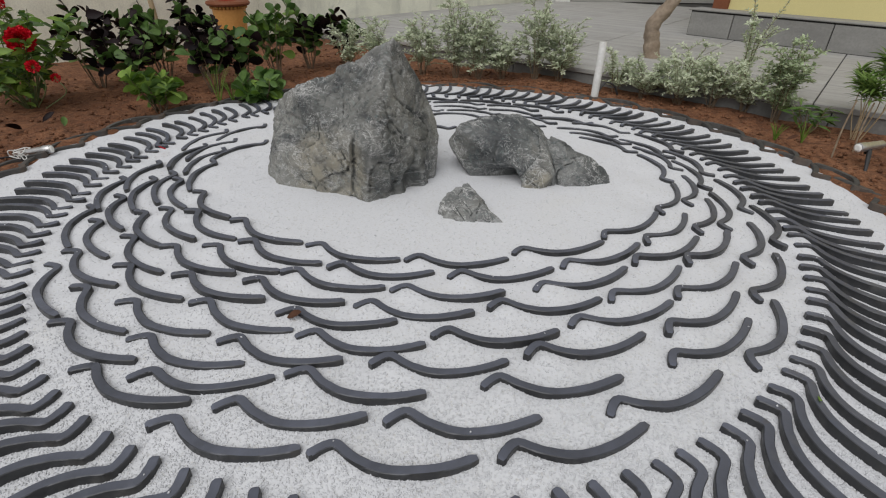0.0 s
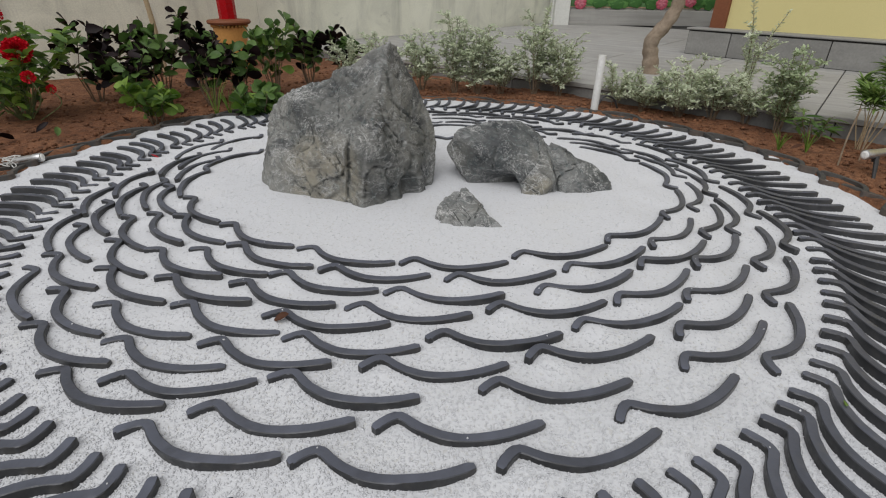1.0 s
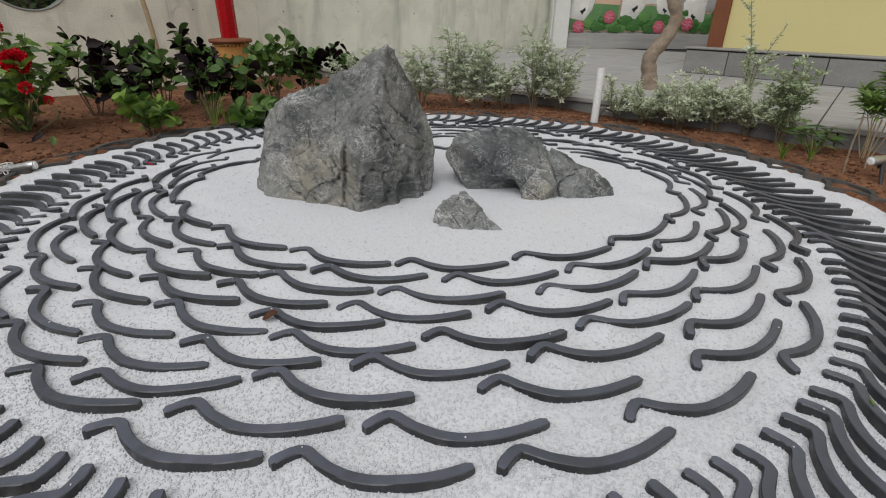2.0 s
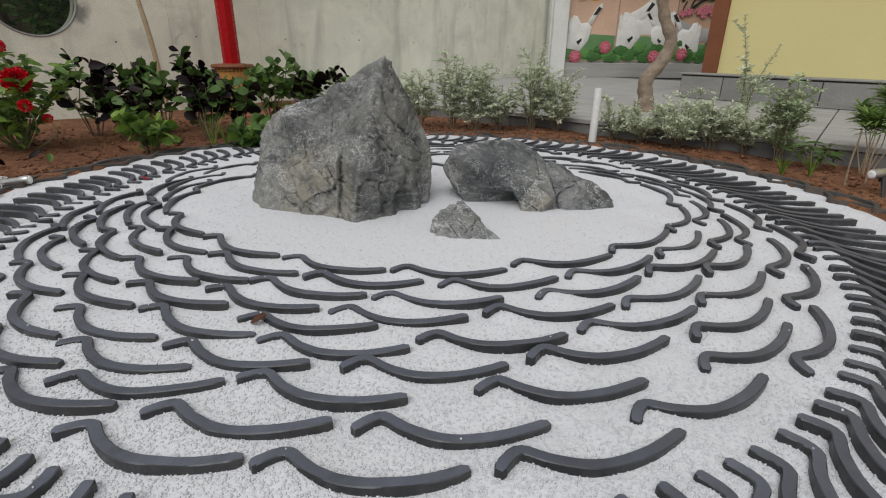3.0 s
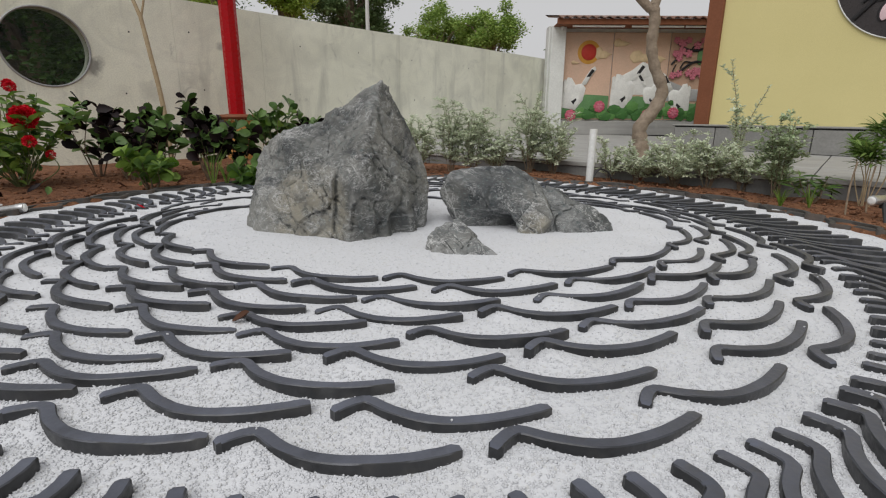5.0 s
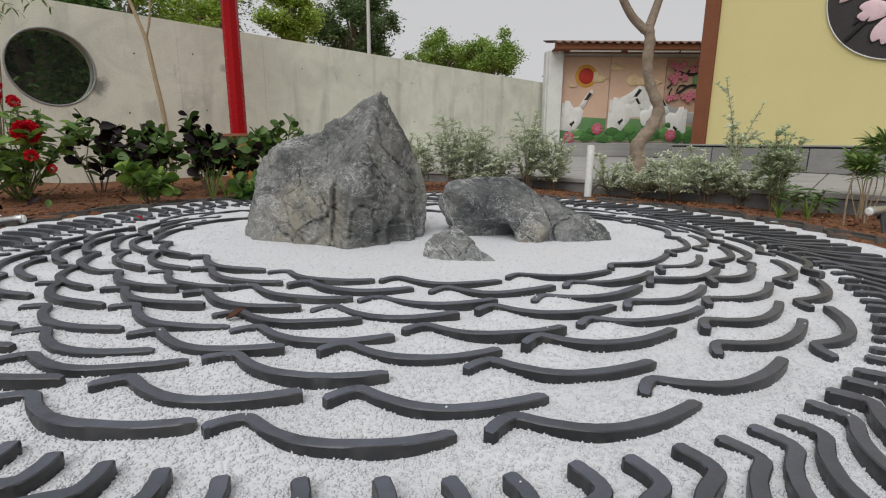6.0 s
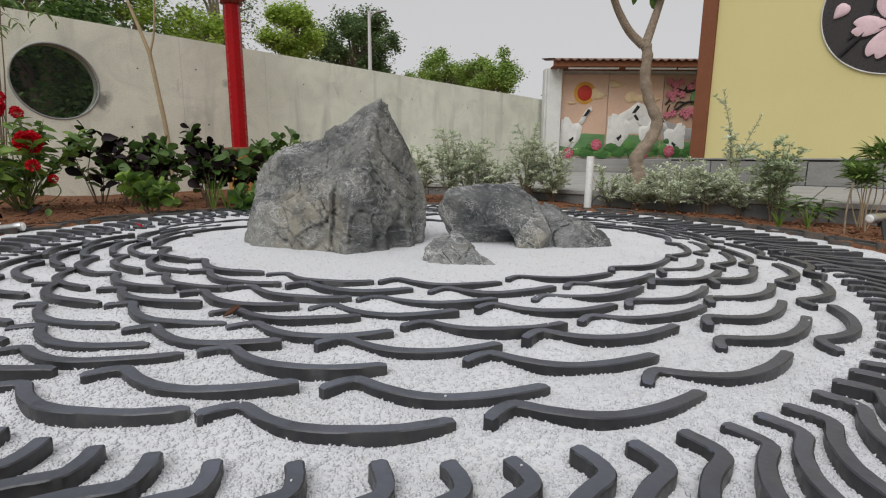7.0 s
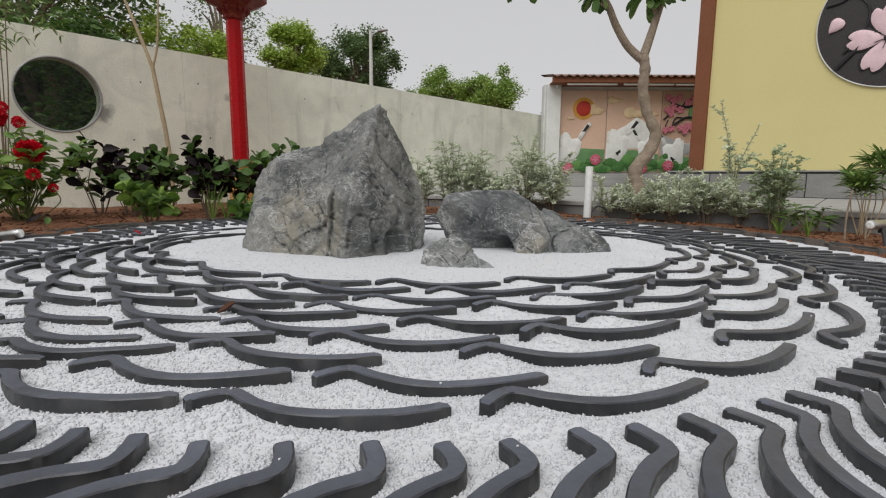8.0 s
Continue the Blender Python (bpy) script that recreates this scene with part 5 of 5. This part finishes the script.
# grass tufts and thin stems
for i, (x, y, h, n) in enumerate(((-1.27, 1.24, 0.26, 9), (-1.20, 1.27, 0.16, 14), (-1.08, 1.38, 0.12, 14), (1.72, 0.70, 0.10, 16), (1.83, 0.66, 0.12, 12))):
    rg, sh = random.Random(150 + i), Shape()
    for k in range(n):
        a, b = rg.uniform(0, 6.28), rg.uniform(0.1, 0.45)
        tip = Vector((math.cos(a) * h * b, math.sin(a) * h * b, h * rg.uniform(0.7, 1)))
        sh.tube(smooth_line([(0, 0, 0), tip * 0.5 + Vector((0, 0, h * 0.12)), tip], 3), [0.0022, 0.002, 0.0018, 0.0016, 0.0013, 0.001, 0.0006], 4)
    thing("grass_tuft", M_LEAF_LIME, sh, Matrix.Translation((x, y, float(ground_height(np.array(x), np.array(y))) - 0.005)), label="tuft of thin pale green grass blades", category="grass", group="grass tufts")

# the bent tree on the paving
tree = thing("frangipani_tree", None, None, pose(1.66, 2.34, 0.115), label="bent pale-barked tree with a forked trunk and long leaves", category="tree")
trunk = smooth_line([(0, 0, -0.02), (-0.02, 0.02, 0.12), (-0.035, 0.02, 0.24), (0.06, 0.02, 0.38), (0.105, 0.02, 0.52), (0.03, 0.02, 0.68), (-0.015, 0.02, 0.85), (-0.01, 0.02, 1.02), (-0.04, 0.02, 1.13)], 6)
part("trunk", Shape().tube(trunk, [0.062 - 0.022 * min(1, i / 30) + 0.004 * math.sin(i * 1.7) for i in range(len(trunk))], 12), M_BARK, tree, smooth=True)
crowns = []
for pts, r0, r1 in (([(-0.05, 0.02, 1.09), (-0.16, 0.02, 1.19), (-0.26, 0.0, 1.33), (-0.33, -0.02, 1.46), (-0.42, -0.03, 1.58)], 0.034, 0.022), ([(-0.03, 0.02, 1.10), (0.02, 0.03, 1.26), (0.07, 0.03, 1.44), (0.12, 0.02, 1.62)], 0.036, 0.022),
                    ([(-0.30, 0.0, 1.44), (-0.50, 0.06, 1.60), (-0.95, 0.05, 1.74)], 0.02, 0.014), ([(0.06, 0.03, 1.42), (0.02, 0.05, 1.52), (-0.02, 0.04, 1.60)], 0.02, 0.014)):
    line = smooth_line(pts, 6)
    part("limb", Shape().tube(line, [r0 + (r1 - r0) * i / (len(line) - 1) for i in range(len(line))], 10), M_BARK, tree, smooth=True)
    crowns.append(line[-1])
rg, mats = random.Random(170), []
for c in crowns:
    for k in range(16):
        a = rg.uniform(0, 6.28)
        mats.append(leaf_pose(c + Vector((0, 0, rg.uniform(-0.04, 0.04))), (math.cos(a), math.sin(a), rg.uniform(-1.3, 0.4)), rg.uniform(0.16, 0.24), rg.uniform(-0.5, 0.5)))
leaves_part(tree, "foliage", SPATULA, mats, M_LEAF_MID, "long dark green leaves in whorls")

# the thin young tree in front of the wall
young = thing("young_tree", None, None, pose(-2.19, 2.47, 0.02), label="thin tan-stemmed young tree, forked, in front of the wall", category="tree")
for pts, r0, r1 in (([(0.02, 0, 0), (0.0, 0, 0.5), (-0.045, 0, 0.86), (-0.085, 0, 1.16)], 0.020, 0.016), ([(-0.085, 0, 1.14), (-0.16, 0, 1.36), (-0.24, 0, 1.58), (-0.36, 0, 1.9)], 0.015, 0.009), ([(-0.08, 0, 1.12), (-0.03, 0, 1.3), (0.0, 0, 1.6), (0.03, 0, 1.95)], 0.009, 0.005)):
    line = smooth_line(pts, 5)
    part("trunk" if r0 > 0.018 else "limb", Shape().tube(line, [r0 + (r1 - r0) * i / (len(line) - 1) + 0.0012 * (i % 4 == 0) for i in range(len(line))], 8), M_CANE, young, smooth=True)
rg, mats = random.Random(171), []
for c in (Vector((-0.36, 0, 1.9)), Vector((0.03, 0, 1.95))):
    for k in range(40):
        a = rg.uniform(0, 6.28)
        mats.append(leaf_pose(c + Vector((rg.uniform(-0.2, 0.2), rg.uniform(-0.2, 0.2), rg.uniform(-0.1, 0.25))), (math.cos(a), math.sin(a), rg.uniform(-0.6, 0.5)), rg.uniform(0.06, 0.10), rg.uniform(-1, 1)))
leaves_part(young, "foliage", NARROW, mats, M_LEAF_OLEA)

# hanging sprigs of a thin bush beside the window
sprig = thing("thin_bush", None, None, pose(-2.95, 1.75, 0.02), label="thin bush with sparse drooping sprigs of narrow leaves", category="bush")
wood, mats, rg = Shape(), [], random.Random(172)
for k in range(6):
    top = Vector((rg.uniform(-0.2, 0.25), rg.uniform(-0.15, 0.15), rg.uniform(1.25, 1.5)))
    tip = top + Vector((rg.uniform(0.05, 0.35), rg.uniform(-0.1, 0.1), rg.uniform(-0.25, -0.05)))
    line = smooth_line([(0, 0, 0), (top.x * 0.5, top.y * 0.5, 0.75), top, tip], 6)
    wood.tube(line, [0.006 - 0.005 * i / (len(line) - 1) for i in range(len(line))], 5)
    for p in line[9:]:
        for j in range(3):
            a = rg.uniform(0, 6.28)
            mats.append(leaf_pose(p, (math.cos(a), math.sin(a), rg.uniform(-0.8, 0.3)), rg.uniform(0.04, 0.08), rg.uniform(-1, 1)))
part("branchwork", wood, M_TWIG, sprig, smooth=True)
leaves_part(sprig, "foliage", NARROW, mats, M_LEAF_OLEA)


# ---- trees beyond the wall ----
def far_tree(x, y, trunk_h, top, radius, material, seed, leaves=2600, size=0.20, clumps=34, label="", flat=0.8):
    """A tapered trunk with limbs; the crown is many clumps of leaves with gaps between."""
    rg = random.Random(seed)
    ob = thing("tree", None, None, pose(x, y, 0), label=label, category="tree", group="trees beyond the wall")
    part("trunk", Shape().tube(smooth_line([(0, 0, -0.2), (0.1, 0, trunk_h * 0.5), (0, 0.1, trunk_h), (0.1, 0, top - radius * 0.7)]), [0.18 * (1 - 0.05 * i) for i in range(19)], 8), M_BARK, ob, smooth=True)
    mid = Vector((0, 0, top - radius * flat))
    limbs, mats = Shape(), []
    for c in range(clumps):
        d = Vector((rg.gauss(0, 1), rg.gauss(0, 1), rg.gauss(0.15, 0.9))).normalized() * rg.uniform(0.5, 1.0)
        centre = mid + Vector((d.x * radius, d.y * radius, d.z * radius * flat))
        if c % 2 == 0:
            limbs.tube(smooth_line([(0, 0, trunk_h), mid.lerp(centre, 0.5) + Vector((0, 0, -0.1 * radius)), centre], 3), [0.07, 0.06, 0.05, 0.04, 0.03, 0.02, 0.012], 5)
        cr = radius * rg.uniform(0.17, 0.30)
        for k in range(int(2.6 * leaves / clumps)):
            o = Vector((rg.gauss(0, 0.5), rg.gauss(0, 0.5), rg.gauss(0, 0.42))) * cr
            a = rg.uniform(0, 6.28)
            mats.append(leaf_pose(centre + o, (math.cos(a), math.sin(a), rg.uniform(-0.8, 0.5)), 0.72 * size * rg.uniform(0.6, 1.25), rg.uniform(-1, 1)))
    part("branchwork", limbs, M_BARK, ob, smooth=True)
    leaves_part(ob, "crown", FAR_LEAF, mats, material)
    return ob
far_tree(-4.2, 22.3, 3.0, 7.0, 1.95, M_TREE_DARK, 201, 7000, 0.22, 60, "tall dark green tree beyond the wall", 1.0)
far_tree(-4.7, 14.3, 2.2, 4.85, 0.98, M_TREE_LIGHT, 202, 4600, 0.13, 40, "bright yellow-green tree beyond the wall", 0.9)
far_tree(-0.4, 20.3, 2.0, 4.65, 1.5, M_TREE_MID, 203, 4600, 0.15, 40, "bright green tree beyond the wall", 0.8)
far_tree(1.65, 18.3, 1.8, 4.4, 1.2, M_TREE_MID, 204, 4600, 0.15, 44, "mid green tree beyond the wall", 0.9)
far_tree(0.6, 21.5, 1.8, 4.2, 1.5, M_TREE_DARK, 205, 2600, 0.18, 30, "dark green tree beyond the wall", 0.8)
far_tree(-9.0, 9.0, 2.6, 7.2, 2.6, M_TREE_DARK, 206, 6500, 0.20, 60, "large dark green tree close behind the wall", 1.1)
far_tree(-6.6, 9.2, 1.4, 3.9, 1.25, M_TREE_LIGHT, 207, 3200, 0.13, 36, "bright yellow-green tree close behind the wall", 0.8)
far_tree(-5.2, 9.8, 1.2, 3.5, 0.9, M_TREE_LIGHT, 208, 1800, 0.12, 26, "bright yellow-green tree close behind the wall", 0.8)
far_tree(-5.6, 11.5, 2.0, 5.0, 1.3, M_TREE_DARK, 209, 900, 0.10, 40, "thin feathery tree beyond the wall", 1.0)
far_tree(-7.9, 13.5, 1.6, 4.2, 1.3, M_TREE_DARK, 210, 3000, 0.20, 44, "dark green tree beyond the wall", 1.0)
far_tree(-4.75, 4.55, 0.4, 2.2, 1.0, M_LEAF_MID, 211, 7000, 0.13, 60, "dense dark green tree close behind the window", 1.0)
far_tree(-5.9, 6.0, 0.5, 2.5, 1.3, M_LEAF_MID, 213, 7000, 0.14, 60, "dense dark green tree close behind the window", 1.0)
far_tree(9.0, 40.0, 3.0, 6.6, 1.4, M_TREE_DARK, 212, 900, 0.3, 20, "far dark green tree", 0.8)

street_lamp = thing("street_lamp", None, None, pose(-3.02, 19.0, 0), label="grey street lamp with one short arm", category="street lamp")
part("pole", Shape().tube([(0, 0, -0.2), (0, 0, 3), (0, 0, 5.95)], [0.09, 0.08, 0.06], 10), M_PVC, street_lamp, smooth=True)
part("arm", Shape().tube(smooth_line([(0, 0, 5.6), (0.13, 0, 5.85), (0.38, 0, 5.95)]), 0.03, 8), M_STEEL, street_lamp, smooth=True)
part("lamp_head", Shape().box(0.4, 0.15, 0.07, pose(0.48, 0, 5.96, 0, -8, 0), 0.02), M_STEEL, street_lamp)


# ---- the red post ----
post = thing("red_post", None, None, pose(-1.80, 2.98, 0.02), label="tall red eight-sided post on an ochre pot-shaped base", category="post")
part("base", Shape().lathe([(0.105, 0), (0.118, 0.05), (0.112, 0.09), (0.122, 0.15), (0.130, 0.24), (0.136, 0.33), (0.138, 0.346)], 32), M_OCHRE, post, "ochre painted swelling base", smooth=True)
part("base_rim", Shape().lathe([(0.140, 0.366), (0.172, 0.372), (0.180, 0.387), (0.172, 0.402), (0.085, 0.410)], 32), M_BROWN, post, "red-brown moulded rim", smooth=True)
bead = Shape().lathe([(0.004, 0.0), (0.011, 0.005), (0.012, 0.012), (0.009, 0.019), (0.003, 0.023)], 8).mesh("bead", True)
for k in range(30):
    a = 2 * math.pi * k / 30
    part("bead", bead, M_OCHRE, post, m=pose(0.142 * math.cos(a), 0.142 * math.sin(a), 0.345))
part("shaft", Shape().lathe([(0.0720, 0.406), (0.0715, 0.8), (0.070, 1.645)], 8, None, radians(22.5)), M_RED, post, "glossy red eight-sided shaft")
part("capital", Shape().lathe([(0.068, 1.635), (0.090, 1.642), (0.096, 1.655), (0.090, 1.668), (0.105, 1.69), (0.135, 1.725), (0.142, 1.74), (0.20, 1.775), (0.27, 1.80), (0.285, 1.815), (0.285, 1.85), (0.24, 1.86), (0.24, 1.95)], 8, None, radians(22.5)), M_MAROON, post, "flared maroon carved capital")
for k in range(16):
    a = 2 * math.pi * k / 16
    part("carved_leaf", Shape().slab(petal_outline(0.055, 0.040, 0), 0.006, None, 0.008), M_MAROON, post, smooth=True, m=Matrix.Rotation(a, 4, "Z") @ pose(0, -0.104, 1.69, 38, 0, 0))

# ---- white stake ----
stake = thing("plastic_pipe", None, None, pose(1.004, 1.452, -0.03, -1, 0.6, 0), label="upright white plastic pipe stuck in the soil", category="pipe")
part("tube", Shape().lathe([(0.023, 0), (0.023, 0.386), (0.0215, 0.389), (0.019, 0.389), (0.019, 0.34)], 20), M_PVC, stake, smooth=True)


def spotlight(name, at, way, length, radius, stand):
    """A small garden spotlight: a metal barrel with a lens and a black spike."""
    ob = thing(name, None, None, Matrix.Translation(at), label="small metal garden spotlight on a black spike", category="garden light", group="garden spotlights")
    turn = Vector(way).to_track_quat("Z", "Y").to_matrix().to_4x4()
    part("barrel", Shape().lathe([(radius * 0.7, -length), (radius * 0.85, -length * 0.96), (radius * 0.9, -length * 0.3), (radius, -length * 0.27), (radius, 0), (radius * 0.82, 0.002)], 20, turn), M_ALU, ob, smooth=True)
    part("lens", Shape().lathe([(radius * 0.8, 0.001), (radius * 0.8, 0.004), (radius * 0.5, 0.007)], 18, turn), M_TUBE, ob, "pale frosted lens")
    mid = -Vector(way).normalized() * length * 0.5
    foot = Vector(stand) - Vector(at)
    part("spike", Shape().tube([mid, mid.lerp(foot, 0.3), foot], [0.008, 0.010, 0.004], 8), M_BLACK, ob)
    part("bracket", Shape().box(0.028, 0.012, 0.05, Matrix.Translation(mid) @ pose(0, 0, -0.012), 0.003), M_BLACK, ob)
    return ob


spotlight("garden_spotlight", (-1.655, 0.350, 0.047), (1, 0.25, 0.12), 0.105, 0.019, (-1.72, 0.33, 0.0))
spotlight("garden_spotlight", (1.852, 0.345, 0.108), (-1, -0.25, -0.05), 0.13, 0.021, (1.845, 0.24, 0.0))
rg = random.Random(31)
wires = Shape()
for k in range(7):
    pts = [(-1.735 + rg.uniform(-0.03, 0.03), 0.275 + rg.uniform(-0.03, 0.03), 0.045 + rg.uniform(-0.012, 0.028)) for j in range(4)]
    wires.tube(smooth_line(pts, 5), 0.0022, 5)
thing("cable_bundle", M_PVC, wires, smooth=True, label="tangle of thin white cable beside the spotlight", category="cable")
thing("cable", M_BLACK, Shape().tube(smooth_line([(-1.76, 0.29, 0.035), (-1.80, 0.22, 0.045), (-1.79, 0.12, 0.04), (-1.83, 0.02, 0.03)]), 0.004, 6), smooth=True, label="black cable lying on the soil", category="cable")
thing("hose", M_BLACK, Shape().tube(smooth_line([(1.03, 1.50, 0.04), (1.08, 1.53, 0.105), (1.14, 1.53, 0.09), (1.17, 1.52, 0.035)]), 0.006, 6), smooth=True, label="short black hose arching out of the soil", category="hose")

# ---- fallen leaves ----
CURLED = leaf_template(0.5, 0.9, -0.5)
for i, (x, y, z, size, mt, words) in enumerate(((-0.318, -0.762, 0.026, 0.045, M_DEAD, "curled red-brown dry leaf against a tile"), (-1.16, 0.37, 0.046, 0.03, M_PETAL, "fallen red petal on a tile"), (-1.95, 0.72, 0.05, 0.07, M_LEAF_DARK, "fallen purple-black leaf on the soil"),
                                               (-1.98, 0.62, 0.045, 0.08, M_LEAF_DARK, "fallen purple-black leaf on the soil"), (-1.80, 0.66, 0.05, 0.06, M_LEAF_MID, "fallen green leaf on the soil"), (1.72, 0.62, 0.05, 0.05, M_DEAD, "dry leaf on the soil"),
                                               (-1.6, 0.95, 0.05, 0.05, M_DEAD, "dry leaf on the soil"), (-1.42, 1.12, 0.05, 0.05, M_DEAD, "dry leaf on the soil"), (1.3, 1.38, 0.05, 0.05, M_DEAD, "dry leaf on the soil"), (0.84, -1.03, 0.034, 0.02, M_LEAF_LIME, "shred of yellow-green leaf on the gravel"))):
    v, t = scattered(*CURLED, [leaf_pose((x, y, z), (math.cos(3.7 * i), math.sin(3.7 * i), 0.12), size, 0.4)])
    thing("fallen_leaf", mt, tri_mesh("fallen_leaf", v, t), label=words, category="leaf", group="fallen leaves")


# ---- loose pieces ----
def clods(count, seed):
    """Crumbs and lumps of soil round the bed."""
    rg = np.random.default_rng(seed)
    a, r = rg.uniform(0, 2 * np.pi, count), 1.775 + 1.3 * rg.random(count) ** 1.6
    x, y = BED.x + r * np.cos(a), BED.y + r * np.sin(a)
    keep = (x - KERB_A.x) * KERB_N.x + (y - KERB_A.y) * KERB_N.y < -0.06
    x, y = x[keep], y[keep]
    octa = np.array([(1, 0, 0), (0, 1, 0), (-1, 0, 0), (0, -1, 0), (0, 0, 1), (0, 0, -1)], float)
    tris = np.array([(0, 1, 4), (1, 2, 4), (2, 3, 4), (3, 0, 4), (1, 0, 5), (2, 1, 5), (3, 2, 5), (0, 3, 5)])
    n = len(x)
    size = 0.0025 + 0.015 * rg.random(n) ** 5
    v = octa[None] * rg.uniform(0.6, 1.25, (n, 6, 1)) * size[:, None, None]
    yaw = rg.uniform(0, 6.28, n)
    c, s = np.cos(yaw)[:, None], np.sin(yaw)[:, None]
    v = np.stack([v[..., 0] * c - v[..., 1] * s, v[..., 0] * s + v[..., 1] * c, v[..., 2] * 0.75], -1)
    v += np.stack([x, y, ground_height(x, y) + size * 0.3], -1)[:, None]
    t = tris[None] + (np.arange(n) * 6)[:, None, None]
    return tri_mesh("soil_clods", v.reshape(-1, 3), t.reshape(-1, 3))


thing("soil_clods", M_SOIL, clods(15000, 5), label="crumbs and clods of red soil", category="soil", kind="stuff")


def chips(count, seed):
    """Angular marble chips, densest where the walk comes nearest."""
    rg = np.random.default_rng(seed)
    x, y = BED.x + rg.uniform(-1.66, 1.66, count * 4), BED.y + rg.uniform(-1.66, 1.66, count * 4)
    dens = np.clip(1.30 - (y + 1.62) / 0.80, 0.07, 1.0)
    keep = (np.hypot(x - BED.x, y - BED.y) < 1.655) & (rg.random(count * 4) < dens)
    x, y = x[keep][:count], y[keep][:count]
    n = len(x)
    octa = np.array([(1, 0, 0), (0, 1, 0), (-1, 0, 0), (0, -1, 0), (0, 0, 1), (0, 0, -1)], float)
    tris = np.array([(0, 1, 4), (1, 2, 4), (2, 3, 4), (3, 0, 4), (1, 0, 5), (2, 1, 5), (3, 2, 5), (0, 3, 5)])
    size = 0.0018 + 0.0014 * rg.random(n) ** 1.4
    v = octa[None] * rg.uniform(0.8, 1.2, (n, 6, 1)) * size[:, None, None] * np.array([1.2, 0.95, 0.8])
    rot = rg.normal(size=(n, 4))
    rot /= np.linalg.norm(rot, axis=1)[:, None]
    w, a, b, c = rot.T
    m = np.stack([np.stack([1 - 2 * (b * b + c * c), 2 * (a * b - c * w), 2 * (a * c + b * w)], -1), np.stack([2 * (a * b + c * w), 1 - 2 * (a * a + c * c), 2 * (b * c - a * w)], -1),
                  np.stack([2 * (a * c - b * w), 2 * (b * c + a * w), 1 - 2 * (a * a + b * b)], -1)], 1)
    v = np.einsum("nij,nkj->nki", m, v)
    at = np.stack([x, y, gravel_height(x, y) + size * (0.75 * rg.random(n) - 0.42)], -1)
    at[:len(TOPS)] = TOPS
    v += at[:, None]
    t = tris[None] + (np.arange(n) * 6)[:, None, None]
    return tri_mesh("gravel_chips", v.reshape(-1, 3), t.reshape(-1, 3))


thing("gravel_chips", M_CHIP, chips(205000, 6), label="loose white marble chips over the bed", category="gravel", kind="stuff")


# ---- paving slabs and kerb blocks ----
def slab_mesh(sx, sy, sz, bevel, name):
    return Shape().box(sx, sy, sz, None, bevel).mesh(name)


slab_big = slab_mesh(0.873, 0.594, 0.03, 0.003, "paving_slab")
slab_big.materials.append(M_PAVE)
rg = random.Random(77)
for i in range(-3, 8):
    for j in range(0, 9):
        x, y = 4.76 - 0.88 * (i + 0.5), 0.27 + 0.60 * j
        w = PAVE_M @ Vector((x, y, 0))
        into_wall = (w - WALL_K).dot(Vector((-WALL_E.y, WALL_E.x, 0)))
        if into_wall > 0.35 or (HOUSE_M.inverted() @ w).y > 0.5 and (HOUSE_M.inverted() @ w).x > 0.2 or w.y > 8.2:
            continue
        part("paving_slab", slab_big, M_PAVE, pavement, m=pose(x, y, PAVE_Z - 0.0145 + rg.uniform(-0.001, 0.001)))
block = slab_mesh(0.40, 0.10, 0.135, 0.005, "kerb_block")
block.materials.append(M_KERB)
for k in range(-1, 17):
    part("kerb_block", block, M_KERB, kerb, m=pose(0.2 + 0.405 * k, 0.035, 0.028, rg.uniform(-1, 1), 0, rg.uniform(-0.6, 0.6)))
